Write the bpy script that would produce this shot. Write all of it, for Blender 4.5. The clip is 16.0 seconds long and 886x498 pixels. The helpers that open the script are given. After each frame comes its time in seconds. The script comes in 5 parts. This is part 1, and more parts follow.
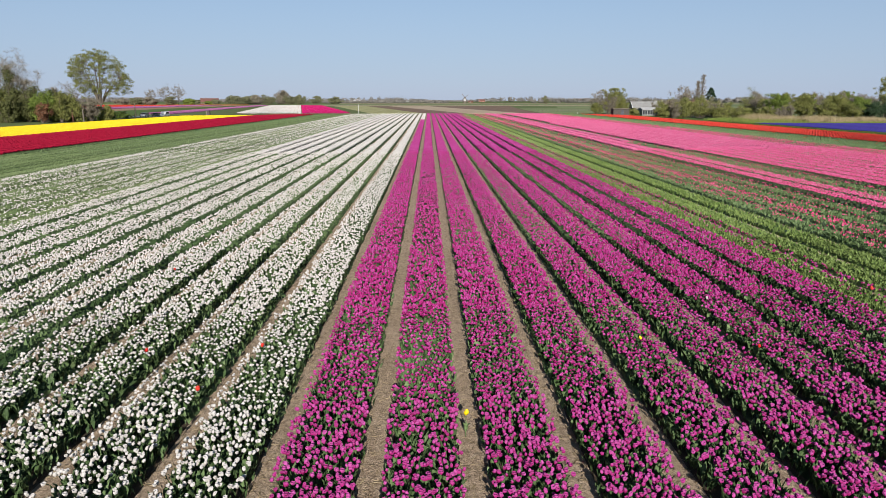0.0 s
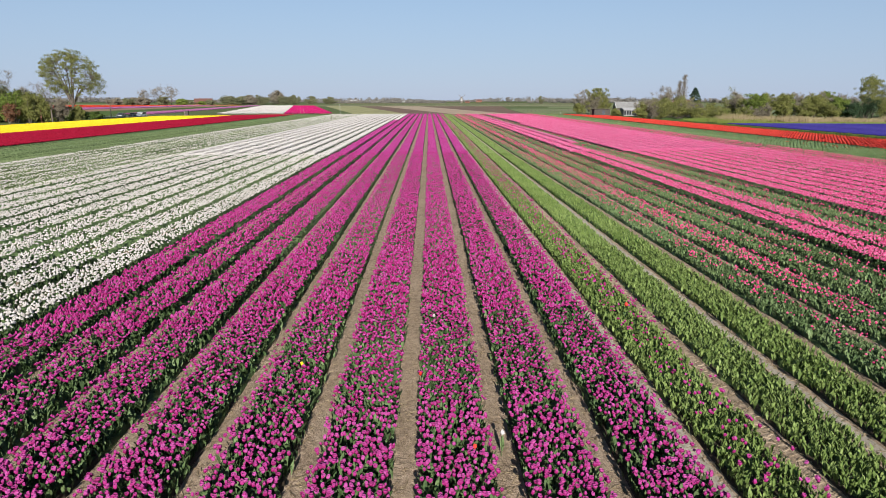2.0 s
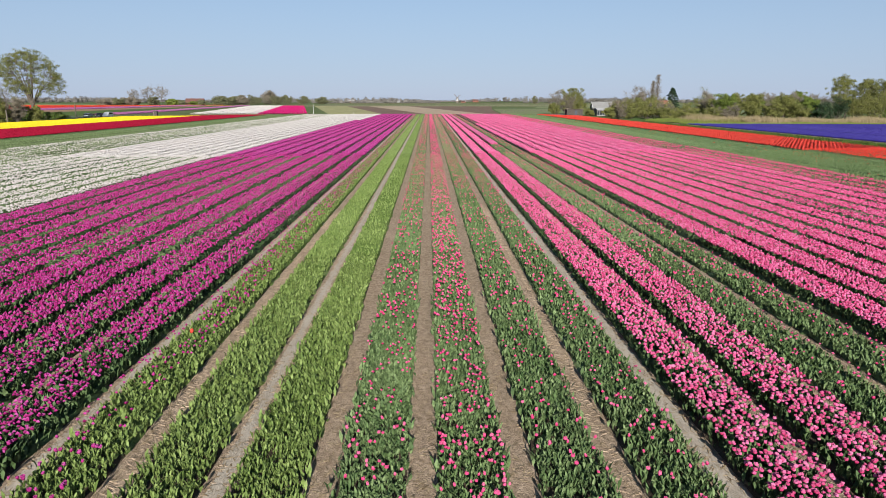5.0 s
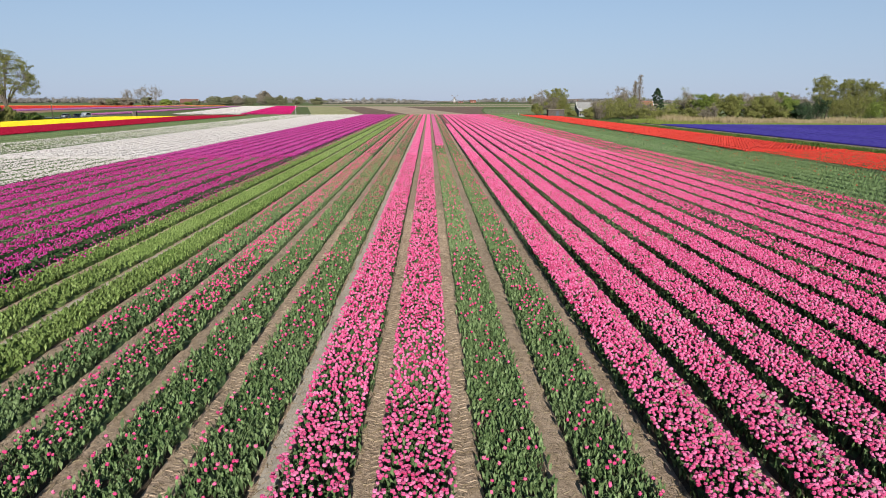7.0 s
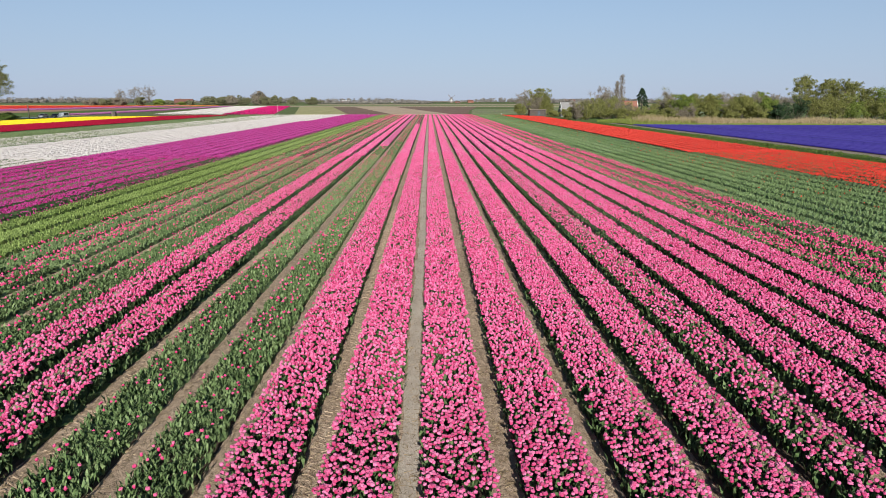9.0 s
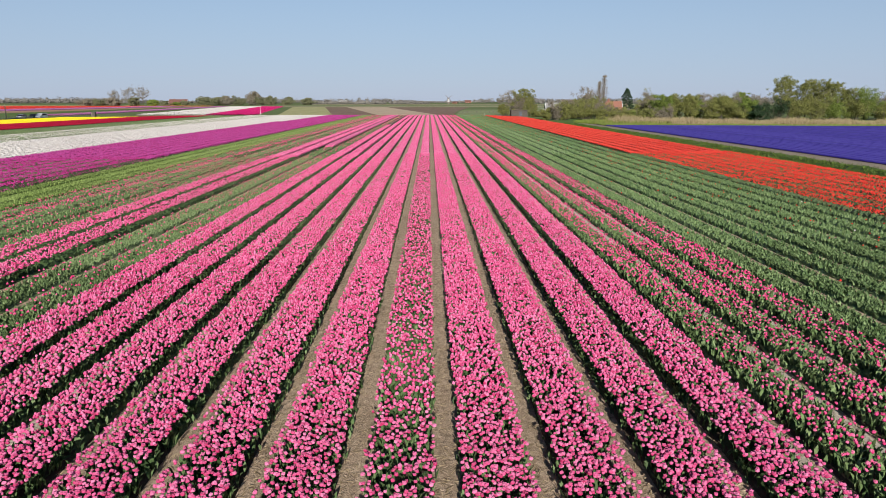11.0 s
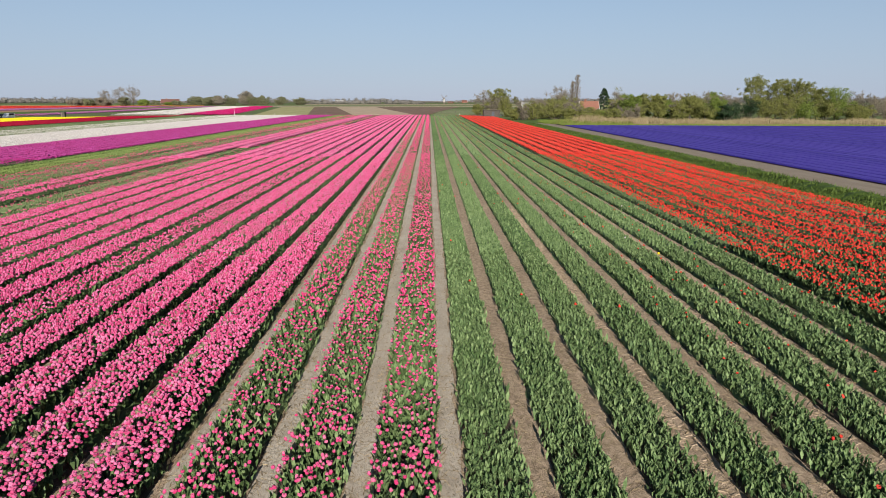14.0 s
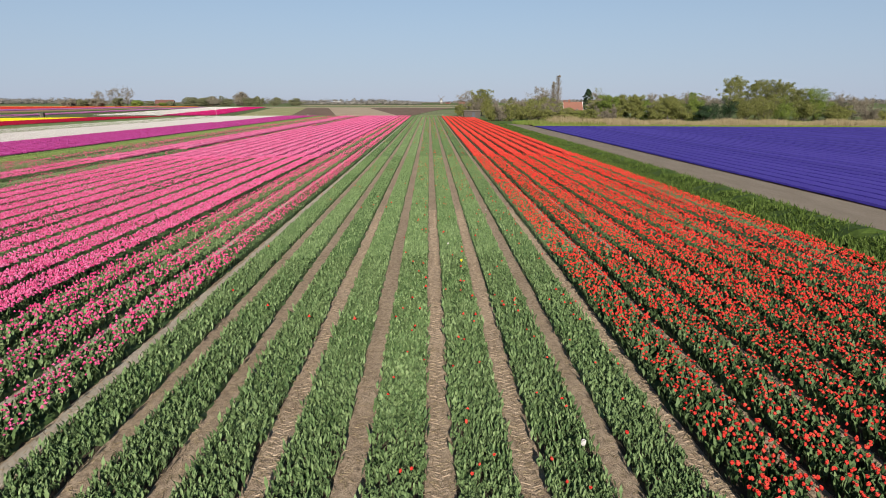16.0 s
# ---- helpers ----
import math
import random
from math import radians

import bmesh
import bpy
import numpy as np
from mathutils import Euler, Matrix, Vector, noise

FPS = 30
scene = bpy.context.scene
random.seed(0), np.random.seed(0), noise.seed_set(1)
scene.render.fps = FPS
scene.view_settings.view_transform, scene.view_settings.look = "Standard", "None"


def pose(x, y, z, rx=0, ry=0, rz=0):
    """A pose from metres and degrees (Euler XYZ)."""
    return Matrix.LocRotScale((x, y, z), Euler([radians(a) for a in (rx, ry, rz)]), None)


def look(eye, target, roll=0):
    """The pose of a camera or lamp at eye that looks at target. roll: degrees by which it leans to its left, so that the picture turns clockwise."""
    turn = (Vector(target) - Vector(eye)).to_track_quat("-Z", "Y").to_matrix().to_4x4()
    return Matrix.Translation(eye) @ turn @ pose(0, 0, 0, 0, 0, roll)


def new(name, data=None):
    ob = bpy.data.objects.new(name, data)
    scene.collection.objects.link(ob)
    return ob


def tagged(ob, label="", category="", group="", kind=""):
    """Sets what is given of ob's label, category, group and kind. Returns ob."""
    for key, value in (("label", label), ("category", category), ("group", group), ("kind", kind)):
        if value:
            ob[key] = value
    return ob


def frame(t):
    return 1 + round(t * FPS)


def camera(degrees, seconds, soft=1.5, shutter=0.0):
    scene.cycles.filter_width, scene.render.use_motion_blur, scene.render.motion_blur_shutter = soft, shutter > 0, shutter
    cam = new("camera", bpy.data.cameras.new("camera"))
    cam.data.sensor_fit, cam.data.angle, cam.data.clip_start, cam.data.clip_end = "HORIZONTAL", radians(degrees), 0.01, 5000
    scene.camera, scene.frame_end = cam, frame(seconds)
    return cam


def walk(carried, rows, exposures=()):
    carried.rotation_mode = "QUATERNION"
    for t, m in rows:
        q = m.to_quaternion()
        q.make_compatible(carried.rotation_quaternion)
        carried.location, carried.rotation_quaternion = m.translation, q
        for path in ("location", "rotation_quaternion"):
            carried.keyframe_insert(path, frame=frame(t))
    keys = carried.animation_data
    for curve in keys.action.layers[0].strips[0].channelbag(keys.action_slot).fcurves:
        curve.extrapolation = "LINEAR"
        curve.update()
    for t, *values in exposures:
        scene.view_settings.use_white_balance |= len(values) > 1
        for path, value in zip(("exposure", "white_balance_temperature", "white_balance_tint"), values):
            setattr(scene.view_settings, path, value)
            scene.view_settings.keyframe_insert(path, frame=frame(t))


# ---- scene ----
# Tulip fields in flat polder land, seen from a small aircraft that slides sideways across the beds.
# The beds run along +y; x grows to the right across them; metres.
cam = camera(68.0, 16.0, soft=0.55)


def station(t, x, y, z, pitch, heading=-1.2, roll=0.0):
    return t, pose(x, y, z, 90 - pitch, roll, heading)


PATH = [
    (0, -0.133, -0.304, 5.900, 12.780, -1.217),
    (1, 3.749, 0.393, 5.906, 12.771, -1.218),
    (2, 7.488, 1.046, 5.911, 12.764, -1.229),
    (3, 11.140, 1.667, 5.917, 12.764, -1.238),
    (4.2, 15.585, 2.399, 5.924, 12.777, -1.219),
    (5.2, 19.244, 2.982, 5.929, 12.758, -1.200),
    (6.3, 23.244, 3.599, 5.935, 12.731, -1.184),
    (7.2, 26.523, 4.090, 5.941, 12.727, -1.188),
    (8.2, 30.123, 4.613, 5.946, 12.727, -1.194),
    (9.2, 33.669, 5.111, 5.952, 12.730, -1.196),
    (10.2, 37.179, 5.588, 5.957, 12.712, -1.192),
    (11.3, 41.019, 6.092, 5.964, 12.698, -1.189),
    (12.2, 44.166, 6.490, 5.969, 12.720, -1.200),
    (13.2, 47.654, 6.917, 5.974, 12.731, -1.202),
    (14.2, 51.131, 7.326, 5.980, 12.708, -1.180),
    (15.1, 54.418, 7.699, 5.985, 12.683, -1.170),
    (16, 57.784, 8.066, 5.990, 12.656, -1.165),
]
walk(cam, [station(*r) for r in PATH],
     exposures=[(0.0, 0.84, 6500, 10), (2.0, 0.90, 6500, 10), (4.0, 0.91, 6500, 10), (9.0, 0.86, 6500, 10), (12.5, 0.82, 6700, 10), (16.0, 0.83, 6800, 10)])

# ---- light ----
SUN_EL, SUN_AZ = 22.5, 2.4
world = bpy.data.worlds.new("sky")
world.use_nodes = True
scene.world = world
wt = world.node_tree
sky = wt.nodes.new("ShaderNodeTexSky")
sky.sky_type = "NISHITA"
sky.sun_disc = False
sky.sun_elevation = radians(SUN_EL)
sky.sun_rotation = radians(180 - SUN_AZ)
sky.altitude = 0
sky.air_density, sky.dust_density, sky.ozone_density = 1.0, 0.2, 3.0
wt.nodes["Background"].inputs["Strength"].default_value = 0.0500
# haze pales the sky towards the horizon and leaves it deep blue overhead
haze = wt.nodes.new("ShaderNodeMixRGB")
haze.inputs[2].default_value = (4.15, 5.40, 8.05, 1)
way = wt.nodes.new("ShaderNodeTexCoord")
split = wt.nodes.new("ShaderNodeSeparateXYZ")
rise = wt.nodes.new("ShaderNodeMapRange")
rise.interpolation_type = "SMOOTHSTEP"
for key, value in (("From Min", 0.0), ("From Max", 0.34), ("To Min", 0.78), ("To Max", 0.0)):
    rise.inputs[key].default_value = value
wt.links.new(way.outputs["Generated"], split.inputs[0])
wt.links.new(split.outputs["Z"], rise.inputs["Value"])
wt.links.new(rise.outputs[0], haze.inputs[0])
wt.links.new(sky.outputs[0], haze.inputs[1])
wt.links.new(haze.outputs[0], wt.nodes["Background"].inputs["Color"])
sun_data = bpy.data.lights.new("sun", "SUN")
sun_data.energy, sun_data.angle, sun_data.color = 5.0, radians(0.53), (1.0, 0.95, 0.90)
sun = new("sun", sun_data)
SUN_DIR = Vector((math.sin(radians(SUN_AZ)) * math.cos(radians(SUN_EL)),
                  -math.cos(radians(SUN_AZ)) * math.cos(radians(SUN_EL)), math.sin(radians(SUN_EL))))
sun.matrix_world = look(SUN_DIR * 60, (0, 0, 0))

rng = np.random.default_rng(7)


# ---- materials ----
class Nodes:
    """A node material under construction."""

    def __init__(self, name):
        self.mat = bpy.data.materials.new(name)
        self.mat.use_nodes = True
        self.tree = self.mat.node_tree
        self.tree.nodes.clear()
        self.out = self.add("ShaderNodeOutputMaterial")

    def add(self, kind, **inputs):
        n = self.tree.nodes.new(kind)
        for key, value in inputs.items():
            n.inputs[key.replace("_", " ")].default_value = value
        return n

    def link(self, a, b):
        self.tree.links.new(a, b)

    def coords(self, scale=1.0):
        g = self.add("ShaderNodeNewGeometry")
        m = self.add("ShaderNodeVectorMath")
        m.operation = "MULTIPLY"
        m.inputs[1].default_value = (scale, scale, scale) if isinstance(scale, (int, float)) else scale
        self.link(g.outputs["Position"], m.inputs[0])
        return m.outputs[0]

    def noise(self, scale, detail=3.0, stretch=1.0, rough=0.55):
        n = self.add("ShaderNodeTexNoise", Scale=scale, Detail=detail, Roughness=rough)
        self.link(self.coords(stretch), n.inputs["Vector"])
        return n.outputs["Fac"]

    def ramp(self, fac, stops):
        r = self.add("ShaderNodeValToRGB")
        while len(r.color_ramp.elements) < len(stops):
            r.color_ramp.elements.new(0.5)
        for e, (at, c) in zip(r.color_ramp.elements, stops):
            e.position, e.color = at, (*c, 1)
        self.link(fac, r.inputs[0])
        return r.outputs[0]

    def mix(self, fac, a, b, mode="MIX"):
        m = self.add("ShaderNodeMixRGB")
        m.blend_type = mode
        for sock, v in ((m.inputs[0], fac), (m.inputs[1], a), (m.inputs[2], b)):
            if isinstance(v, (int, float)):
                sock.default_value = v
            elif isinstance(v, tuple):
                sock.default_value = (*v, 1)
            else:
                self.link(v, sock)
        return m.outputs[0]

    def each(self):
        """A random number for each island and each object."""
        g, o, a = self.add("ShaderNodeNewGeometry"), self.add("ShaderNodeObjectInfo"), self.add("ShaderNodeMath")
        self.link(g.outputs["Random Per Island"], a.inputs[0])
        self.link(o.outputs["Random"], a.inputs[1])
        f = self.add("ShaderNodeMath")
        f.operation = "FRACT"
        self.link(a.outputs[0], f.inputs[0])
        return f.outputs[0]

    def finish(self, colour, rough=0.8, bump=None, depth=0.02, translucent=0.0, metal=0.0, spec=0.3):
        b = self.add("ShaderNodeBsdfPrincipled")
        b.inputs["Roughness"].default_value = rough
        b.inputs["Metallic"].default_value = metal
        b.inputs["Specular IOR Level"].default_value = spec
        if isinstance(colour, tuple):
            b.inputs["Base Color"].default_value = (*colour, 1)
        else:
            self.link(colour, b.inputs["Base Color"])
        if bump is not None:
            u = self.add("ShaderNodeBump", Distance=depth)
            self.link(bump, u.inputs["Height"])
            self.link(u.outputs[0], b.inputs["Normal"])
        last = b.outputs[0]
        if translucent:
            t, m = self.add("ShaderNodeBsdfTranslucent"), self.add("ShaderNodeMixShader", Fac=translucent)
            if isinstance(colour, tuple):
                t.inputs["Color"].default_value = (*colour, 1)
            else:
                self.link(colour, t.inputs["Color"])
            self.link(last, m.inputs[1])
            self.link(t.outputs[0], m.inputs[2])
            last = m.outputs[0]
        self.link(last, self.out.inputs["Surface"])
        return self.mat


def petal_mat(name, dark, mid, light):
    """Petals: each bloom its own tone, deeper towards the stem, paler along the rim."""
    n = Nodes(name)
    c = n.ramp(n.each(), [(0.0, dark), (0.5, mid), (1.0, light)])
    c = n.mix(n.ramp(n.noise(0.55, 2), [(0.3, (0, 0, 0)), (0.7, (0.35, 0.35, 0.35))]), c, mid)
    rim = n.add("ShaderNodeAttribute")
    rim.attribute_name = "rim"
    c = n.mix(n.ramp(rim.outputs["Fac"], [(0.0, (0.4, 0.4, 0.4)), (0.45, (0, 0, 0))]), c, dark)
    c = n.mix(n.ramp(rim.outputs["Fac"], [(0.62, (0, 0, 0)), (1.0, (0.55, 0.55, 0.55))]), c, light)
    return n.finish(c, 0.65, translucent=0.10, spec=0.04)


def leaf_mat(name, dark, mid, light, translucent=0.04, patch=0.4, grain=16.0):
    n = Nodes(name)
    c = n.ramp(n.each(), [(0.0, dark), (0.45, mid), (1.0, light)])
    c = n.mix(n.ramp(n.noise(patch, 3), [(0.35, (0, 0, 0)), (0.7, (0.4, 0.4, 0.4))]), c, light)
    fine = n.noise(grain, 2)
    c = n.mix(n.ramp(fine, [(0.35, (0.6, 0.6, 0.6)), (0.55, (0, 0, 0))]), c, dark)
    return n.finish(c, 0.6, translucent=translucent, spec=0.15)


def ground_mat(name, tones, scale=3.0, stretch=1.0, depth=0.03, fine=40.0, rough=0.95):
    n = Nodes(name)
    big, small = n.noise(scale, 5, stretch), n.noise(fine, 4, stretch)
    c = n.ramp(big, [(0.28, tones[0]), (0.5, tones[1]), (0.74, tones[2])])
    c = n.mix(0.45, c, n.ramp(small, [(0.3, tones[0]), (0.7, tones[2])]))
    return n.finish(c, rough, small, depth, spec=0.15)


def plain_mat(name, a, b, scale=6.0, rough=0.7, metal=0.0):
    n = Nodes(name)
    f = n.noise(scale, 4)
    return n.finish(n.ramp(f, [(0.3, a), (0.7, b)]), rough, f, 0.01, metal=metal)


PETALS = {
    "white": petal_mat("white petals", (0.32, 0.297, 0.258), (0.405, 0.385, 0.36), (0.475, 0.455, 0.435)),
    "magenta": petal_mat("magenta petals", (0.150, 0.007, 0.052), (0.264, 0.019, 0.126), (0.365, 0.075, 0.25)),
    "pink": petal_mat("pink petals", (0.29, 0.016, 0.066), (0.47, 0.072, 0.178), (0.57, 0.19, 0.32)),
    "coral": petal_mat("coral pink petals", (0.38, 0.022, 0.095), (0.49, 0.055, 0.155), (0.54, 0.14, 0.24)),
    "red": petal_mat("red petals", (0.34, 0.014, 0.012), (0.47, 0.034, 0.024), (0.54, 0.068, 0.046)),
    "crimson": petal_mat("crimson petals", (0.150, 0.003, 0.012), (0.215, 0.005, 0.020), (0.275, 0.012, 0.034)),
    "yellow": petal_mat("yellow petals", (0.52, 0.34, 0.004), (0.62, 0.455, 0.008), (0.66, 0.54, 0.045)),
    "orange": petal_mat("orange petals", (0.427, 0.103, 0.0129), (0.517, 0.168, 0.0323), (0.556, 0.259, 0.0907)),
    "cerise": petal_mat("cerise petals", (0.22, 0.00388, 0.0453), (0.323, 0.00776, 0.084), (0.388, 0.0259, 0.142)),
    "mauve": petal_mat("mauve petals", (0.185, 0.0588, 0.143), (0.252, 0.0882, 0.193), (0.319, 0.134, 0.252)),
    "blue": petal_mat("blue violet florets", (0.050, 0.035, 0.225), (0.063, 0.045, 0.278), (0.081, 0.060, 0.320)),
}
LEAVES = {
    "green": leaf_mat("grey green tulip leaves", (0.026, 0.052, 0.016), (0.086, 0.138, 0.048), (0.158, 0.214, 0.094)),
    "deep": leaf_mat("deep green tulip leaves", (0.015, 0.032, 0.010), (0.056, 0.098, 0.034), (0.114, 0.164, 0.068)),
    "light": leaf_mat("yellow green tulip leaves", (0.048, 0.082, 0.016), (0.116, 0.170, 0.042), (0.186, 0.244, 0.078)),
    "dusty": leaf_mat("dusty grey green tulip leaves", (0.038, 0.056, 0.021), (0.096, 0.136, 0.053), (0.150, 0.192, 0.086)),
    "sage": leaf_mat("pale sage tulip leaves", (0.030, 0.061, 0.020), (0.097, 0.156, 0.056), (0.168, 0.230, 0.100)),
}


def sandy_soil():
    """Dry sandy soil: pale crust, darker trodden patches and crumbs."""
    n = Nodes("dry sandy soil")
    patch, clods, crumbs = n.noise(1.3, 4, (1, 0.4, 1)), n.noise(9.0, 3, (1, 0.7, 1)), n.noise(42.0, 3)
    c = n.ramp(patch, [(0.3, (0.169, 0.122, 0.079)), (0.5, (0.294, 0.220, 0.148)), (0.72, (0.419, 0.328, 0.235))])
    c = n.mix(0.55, c, n.ramp(clods, [(0.34, (0.106, 0.075, 0.049)), (0.5, (0.281, 0.210, 0.143)), (0.68, (0.475, 0.375, 0.271))]))
    c = n.mix(0.30, c, n.ramp(crumbs, [(0.35, (0.088, 0.062, 0.040)), (0.65, (0.500, 0.400, 0.290))]))
    return n.finish(c, 0.95, n.mix(0.5, clods, crumbs), 0.05, spec=0.1)


SOIL = sandy_soil()
# Bed soil; the shade under the plants is put into its dark colour.
SHADED_BED_SOIL = ground_mat("bed soil darkened for shade", ((0.034, 0.025, 0.016), (0.062, 0.047, 0.031), (0.100, 0.078, 0.053)), 2.0, 1.0, 0.03)
GRASS = ground_mat("meadow grass", ((0.052, 0.080, 0.020), (0.082, 0.112, 0.032), (0.125, 0.145, 0.054)), 0.03, (1, 2, 1), 0.08, 0.6)


# ---- mesh helpers ----
def mesh_from(name, co, tris, mats, slots=None, rim=None):
    """A mesh of triangles from arrays of places, corners and material slots."""
    me = bpy.data.meshes.new(name)
    co, tris = np.asarray(co, np.float32), np.asarray(tris, np.int32)
    me.vertices.add(len(co))
    me.vertices.foreach_set("co", co.ravel())
    me.loops.add(tris.size)
    me.loops.foreach_set("vertex_index", tris.ravel())
    me.polygons.add(len(tris))
    me.polygons.foreach_set("loop_start", np.arange(0, tris.size, 3, dtype=np.int32))
    for m in mats:
        me.materials.append(m)
    if slots is not None:
        me.polygons.foreach_set("material_index", np.asarray(slots, np.int32))
    if rim is not None:
        me.attributes.new("rim", "FLOAT", "POINT").data.foreach_set("value", np.asarray(rim, np.float32))
    me.update(calc_edges=True)
    me.shade_flat()
    return me


class Heap:
    """Gathers triangles of many small pieces into one mesh."""

    def __init__(self):
        self.co, self.tri, self.slot, self.rim, self.n = [], [], [], [], 0

    def put(self, co, tri, slot=0, rim=None):
        co, tri = np.asarray(co, float), np.asarray(tri, int)
        self.co.append(co)
        self.tri.append(tri + self.n)
        self.slot.append(np.full(len(tri), slot))
        self.rim.append(np.full(len(co), 0.5) if rim is None else rim)
        self.n += len(co)

    def scatter(self, shape, places, turn, size, slot=0, lean=None, rim=False):
        """Copies of shape (places, corners) at places, turned about z, leaned and sized."""
        co, tri = shape
        k, v = len(places), len(co)
        if not k:
            return
        size = np.broadcast_to(np.asarray(size, float).reshape(-1, 1) if np.ndim(size) < 2 else size, (k, np.shape(size)[1] if np.ndim(size) == 2 else 1))
        p = co[None, :, :] * size[:, None, :]
        c, s = np.cos(turn)[:, None], np.sin(turn)[:, None]
        x, y = p[:, :, 0] * c - p[:, :, 1] * s, p[:, :, 0] * s + p[:, :, 1] * c
        p = np.stack((x, y, p[:, :, 2]), 2)
        if lean is not None:
            p[:, :, 0] += p[:, :, 2] * lean[:, None, 0]
            p[:, :, 1] += p[:, :, 2] * lean[:, None, 1]
        p += np.asarray(places)[:, None, :]
        t = tri[None] + (np.arange(k) * v)[:, None, None]
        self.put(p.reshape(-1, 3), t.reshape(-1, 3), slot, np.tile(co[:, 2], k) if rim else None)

    def mesh(self, name, mats):
        return mesh_from(name, np.concatenate(self.co), np.concatenate(self.tri), mats, np.concatenate(self.slot), np.concatenate(self.rim))


def part(name, me, parent, label="", kind=""):
    ob = new(name, me)
    ob.parent = parent
    return tagged(ob, label, kind=kind)


def thing(name, place, label, category, group="", kind=""):
    ob = new(name)
    ob.location = place
    ob.empty_display_size = 0.3
    return tagged(ob, label, category, group, kind)


def arr(*rows):
    return np.array(rows, float)


def tube(heap, a, b, ra, rb, sides=5, slot=0):
    """A tapered limb from a to b."""
    a, b = np.asarray(a, float), np.asarray(b, float)
    d = b - a
    d = d / (np.linalg.norm(d) + 1e-9)
    u = np.cross(d, (0.31, 0.2, 0.93) if abs(d[2]) < 0.9 else (1, 0, 0))
    u /= np.linalg.norm(u)
    w = np.cross(d, u)
    ang = np.arange(sides) * 2 * math.pi / sides
    ring = np.cos(ang)[:, None] * u + np.sin(ang)[:, None] * w
    co = np.concatenate((a + ring * ra, b + ring * rb))
    i = np.arange(sides)
    j = (i + 1) % sides
    heap.put(co, np.concatenate((np.stack((i, j, j + sides), 1), np.stack((i, j + sides, i + sides), 1))), slot)


def box(heap, x0, y0, z0, x1, y1, z1, slot=0):
    co = [(x, y, z) for z in (z0, z1) for y in (y0, y1) for x in (x0, x1)]
    q = [(0, 2, 3, 1), (4, 5, 7, 6), (0, 1, 5, 4), (2, 6, 7, 3), (0, 4, 6, 2), (1, 3, 7, 5)]
    heap.put(co, [t for a, b, c, d in q for t in ((a, b, c), (a, c, d))], slot)


def sheet(heap, corners, z, slot=0):
    co = [(x, y, z) for x, y in corners]
    heap.put(co, [(0, i, i + 1) for i in range(1, len(co) - 1)], slot)


# ---- tulip shapes ----
def ring_shape(rings, sides, tip=None, wave=0.0):
    co, tri = [], []
    for n, (r, z) in enumerate(rings):
        for i in range(sides):
            a = 2 * math.pi * (i + 0.5 * (n % 2)) / sides
            rz = z + (wave if (n == len(rings) - 1 and i % 2) else 0)
            co.append((r * math.cos(a), r * math.sin(a), rz))
    for n in range(len(rings) - 1):
        for i in range(sides):
            j, b, t = (i + 1) % sides, n * sides, (n + 1) * sides
            tri += [(b + i, b + j, t + i), (b + j, t + j, t + i)] if n % 2 == 0 else [(b + i, b + j, t + j), (b + i, t + j, t + i)]
    if tip is not None:
        co.append((0, 0, tip))
        b = (len(rings) - 1) * sides
        tri += [(b + i, b + (i + 1) % sides, len(co) - 1) for i in range(sides)]
    return np.array(co, float), np.array(tri, int)


CUP_NEAR = ring_shape([(0.16, 0.0), (0.52, 0.42), (0.36, 1.0)], 4, 0.72)
CUP_OPEN = ring_shape([(0.18, 0.0), (0.60, 0.45), (0.56, 0.92)], 4, 0.60)
CUP_DOUBLE = ring_shape([(0.22, 0.0), (0.58, 0.30), (0.50, 0.84)], 6, 0.86, -0.24)
CUP_ROUND = ring_shape([(0.50, 0.1), (0.44, 0.62)], 4, 1.0)
CUP_LOW = ring_shape([(0.55, 0.0)], 4, 1.0)
CUP_MID = (arr((0, 0, 0), (0.55, 0, 0.5), (-0.28, 0.48, 0.5), (-0.28, -0.48, 0.5), (0, 0, 1.0)), np.array(((0, 2, 1), (0, 3, 2), (0, 1, 3), (1, 2, 4), (2, 3, 4), (3, 1, 4))))
CUP_FAR = ring_shape([(0.55, 0.0)], 3, 1.0)
# upright, cupped leaves: broad in the middle, the tip curling outwards
LEAF_NEAR = (arr((0, 0, 0), (0.07, -0.15, 0.45), (0.15, 0.0, 0.43), (0.07, 0.15, 0.45), (0.24, -0.12, 0.76), (0.24, 0.12, 0.76), (0.50, 0.0, 0.90)),
             np.array(((0, 1, 2), (0, 2, 3), (1, 4, 2), (2, 4, 5), (2, 5, 3), (4, 6, 5))))
LEAF_MID = (arr((0, 0, 0), (0.15, -0.19, 0.55), (0.15, 0.19, 0.55), (0.50, 0, 0.90)), np.array(((0, 1, 2), (1, 3, 2))))
LEAF_FAR = (arr((0.02, -0.24, 0.20), (0.02, 0.24, 0.20), (0.26, 0, 0.95)), np.array(((0, 1, 2),)))


def lane(p):
    """x of the lane to the right of bed p; the beds get slightly narrower towards +x."""
    if p < -1:
        return -1.05 + 1.66 * (p + 1)
    if p > 40:
        return 62.33 + 1.48 * (p - 40)
    return float(np.interp(p, (-1, 7, 14, 18, 22, 29, 32, 36, 40), (-1.05, 11.97, 23.2, 29.52, 35.7, 46.30, 50.77, 56.47, 62.33)))


def way_y(x):
    """y of the camera's way above the beds at x."""
    x = min(max(x, 0.0), 58.0)
    return -0.28 + 0.182 * x - 0.00065 * x * x


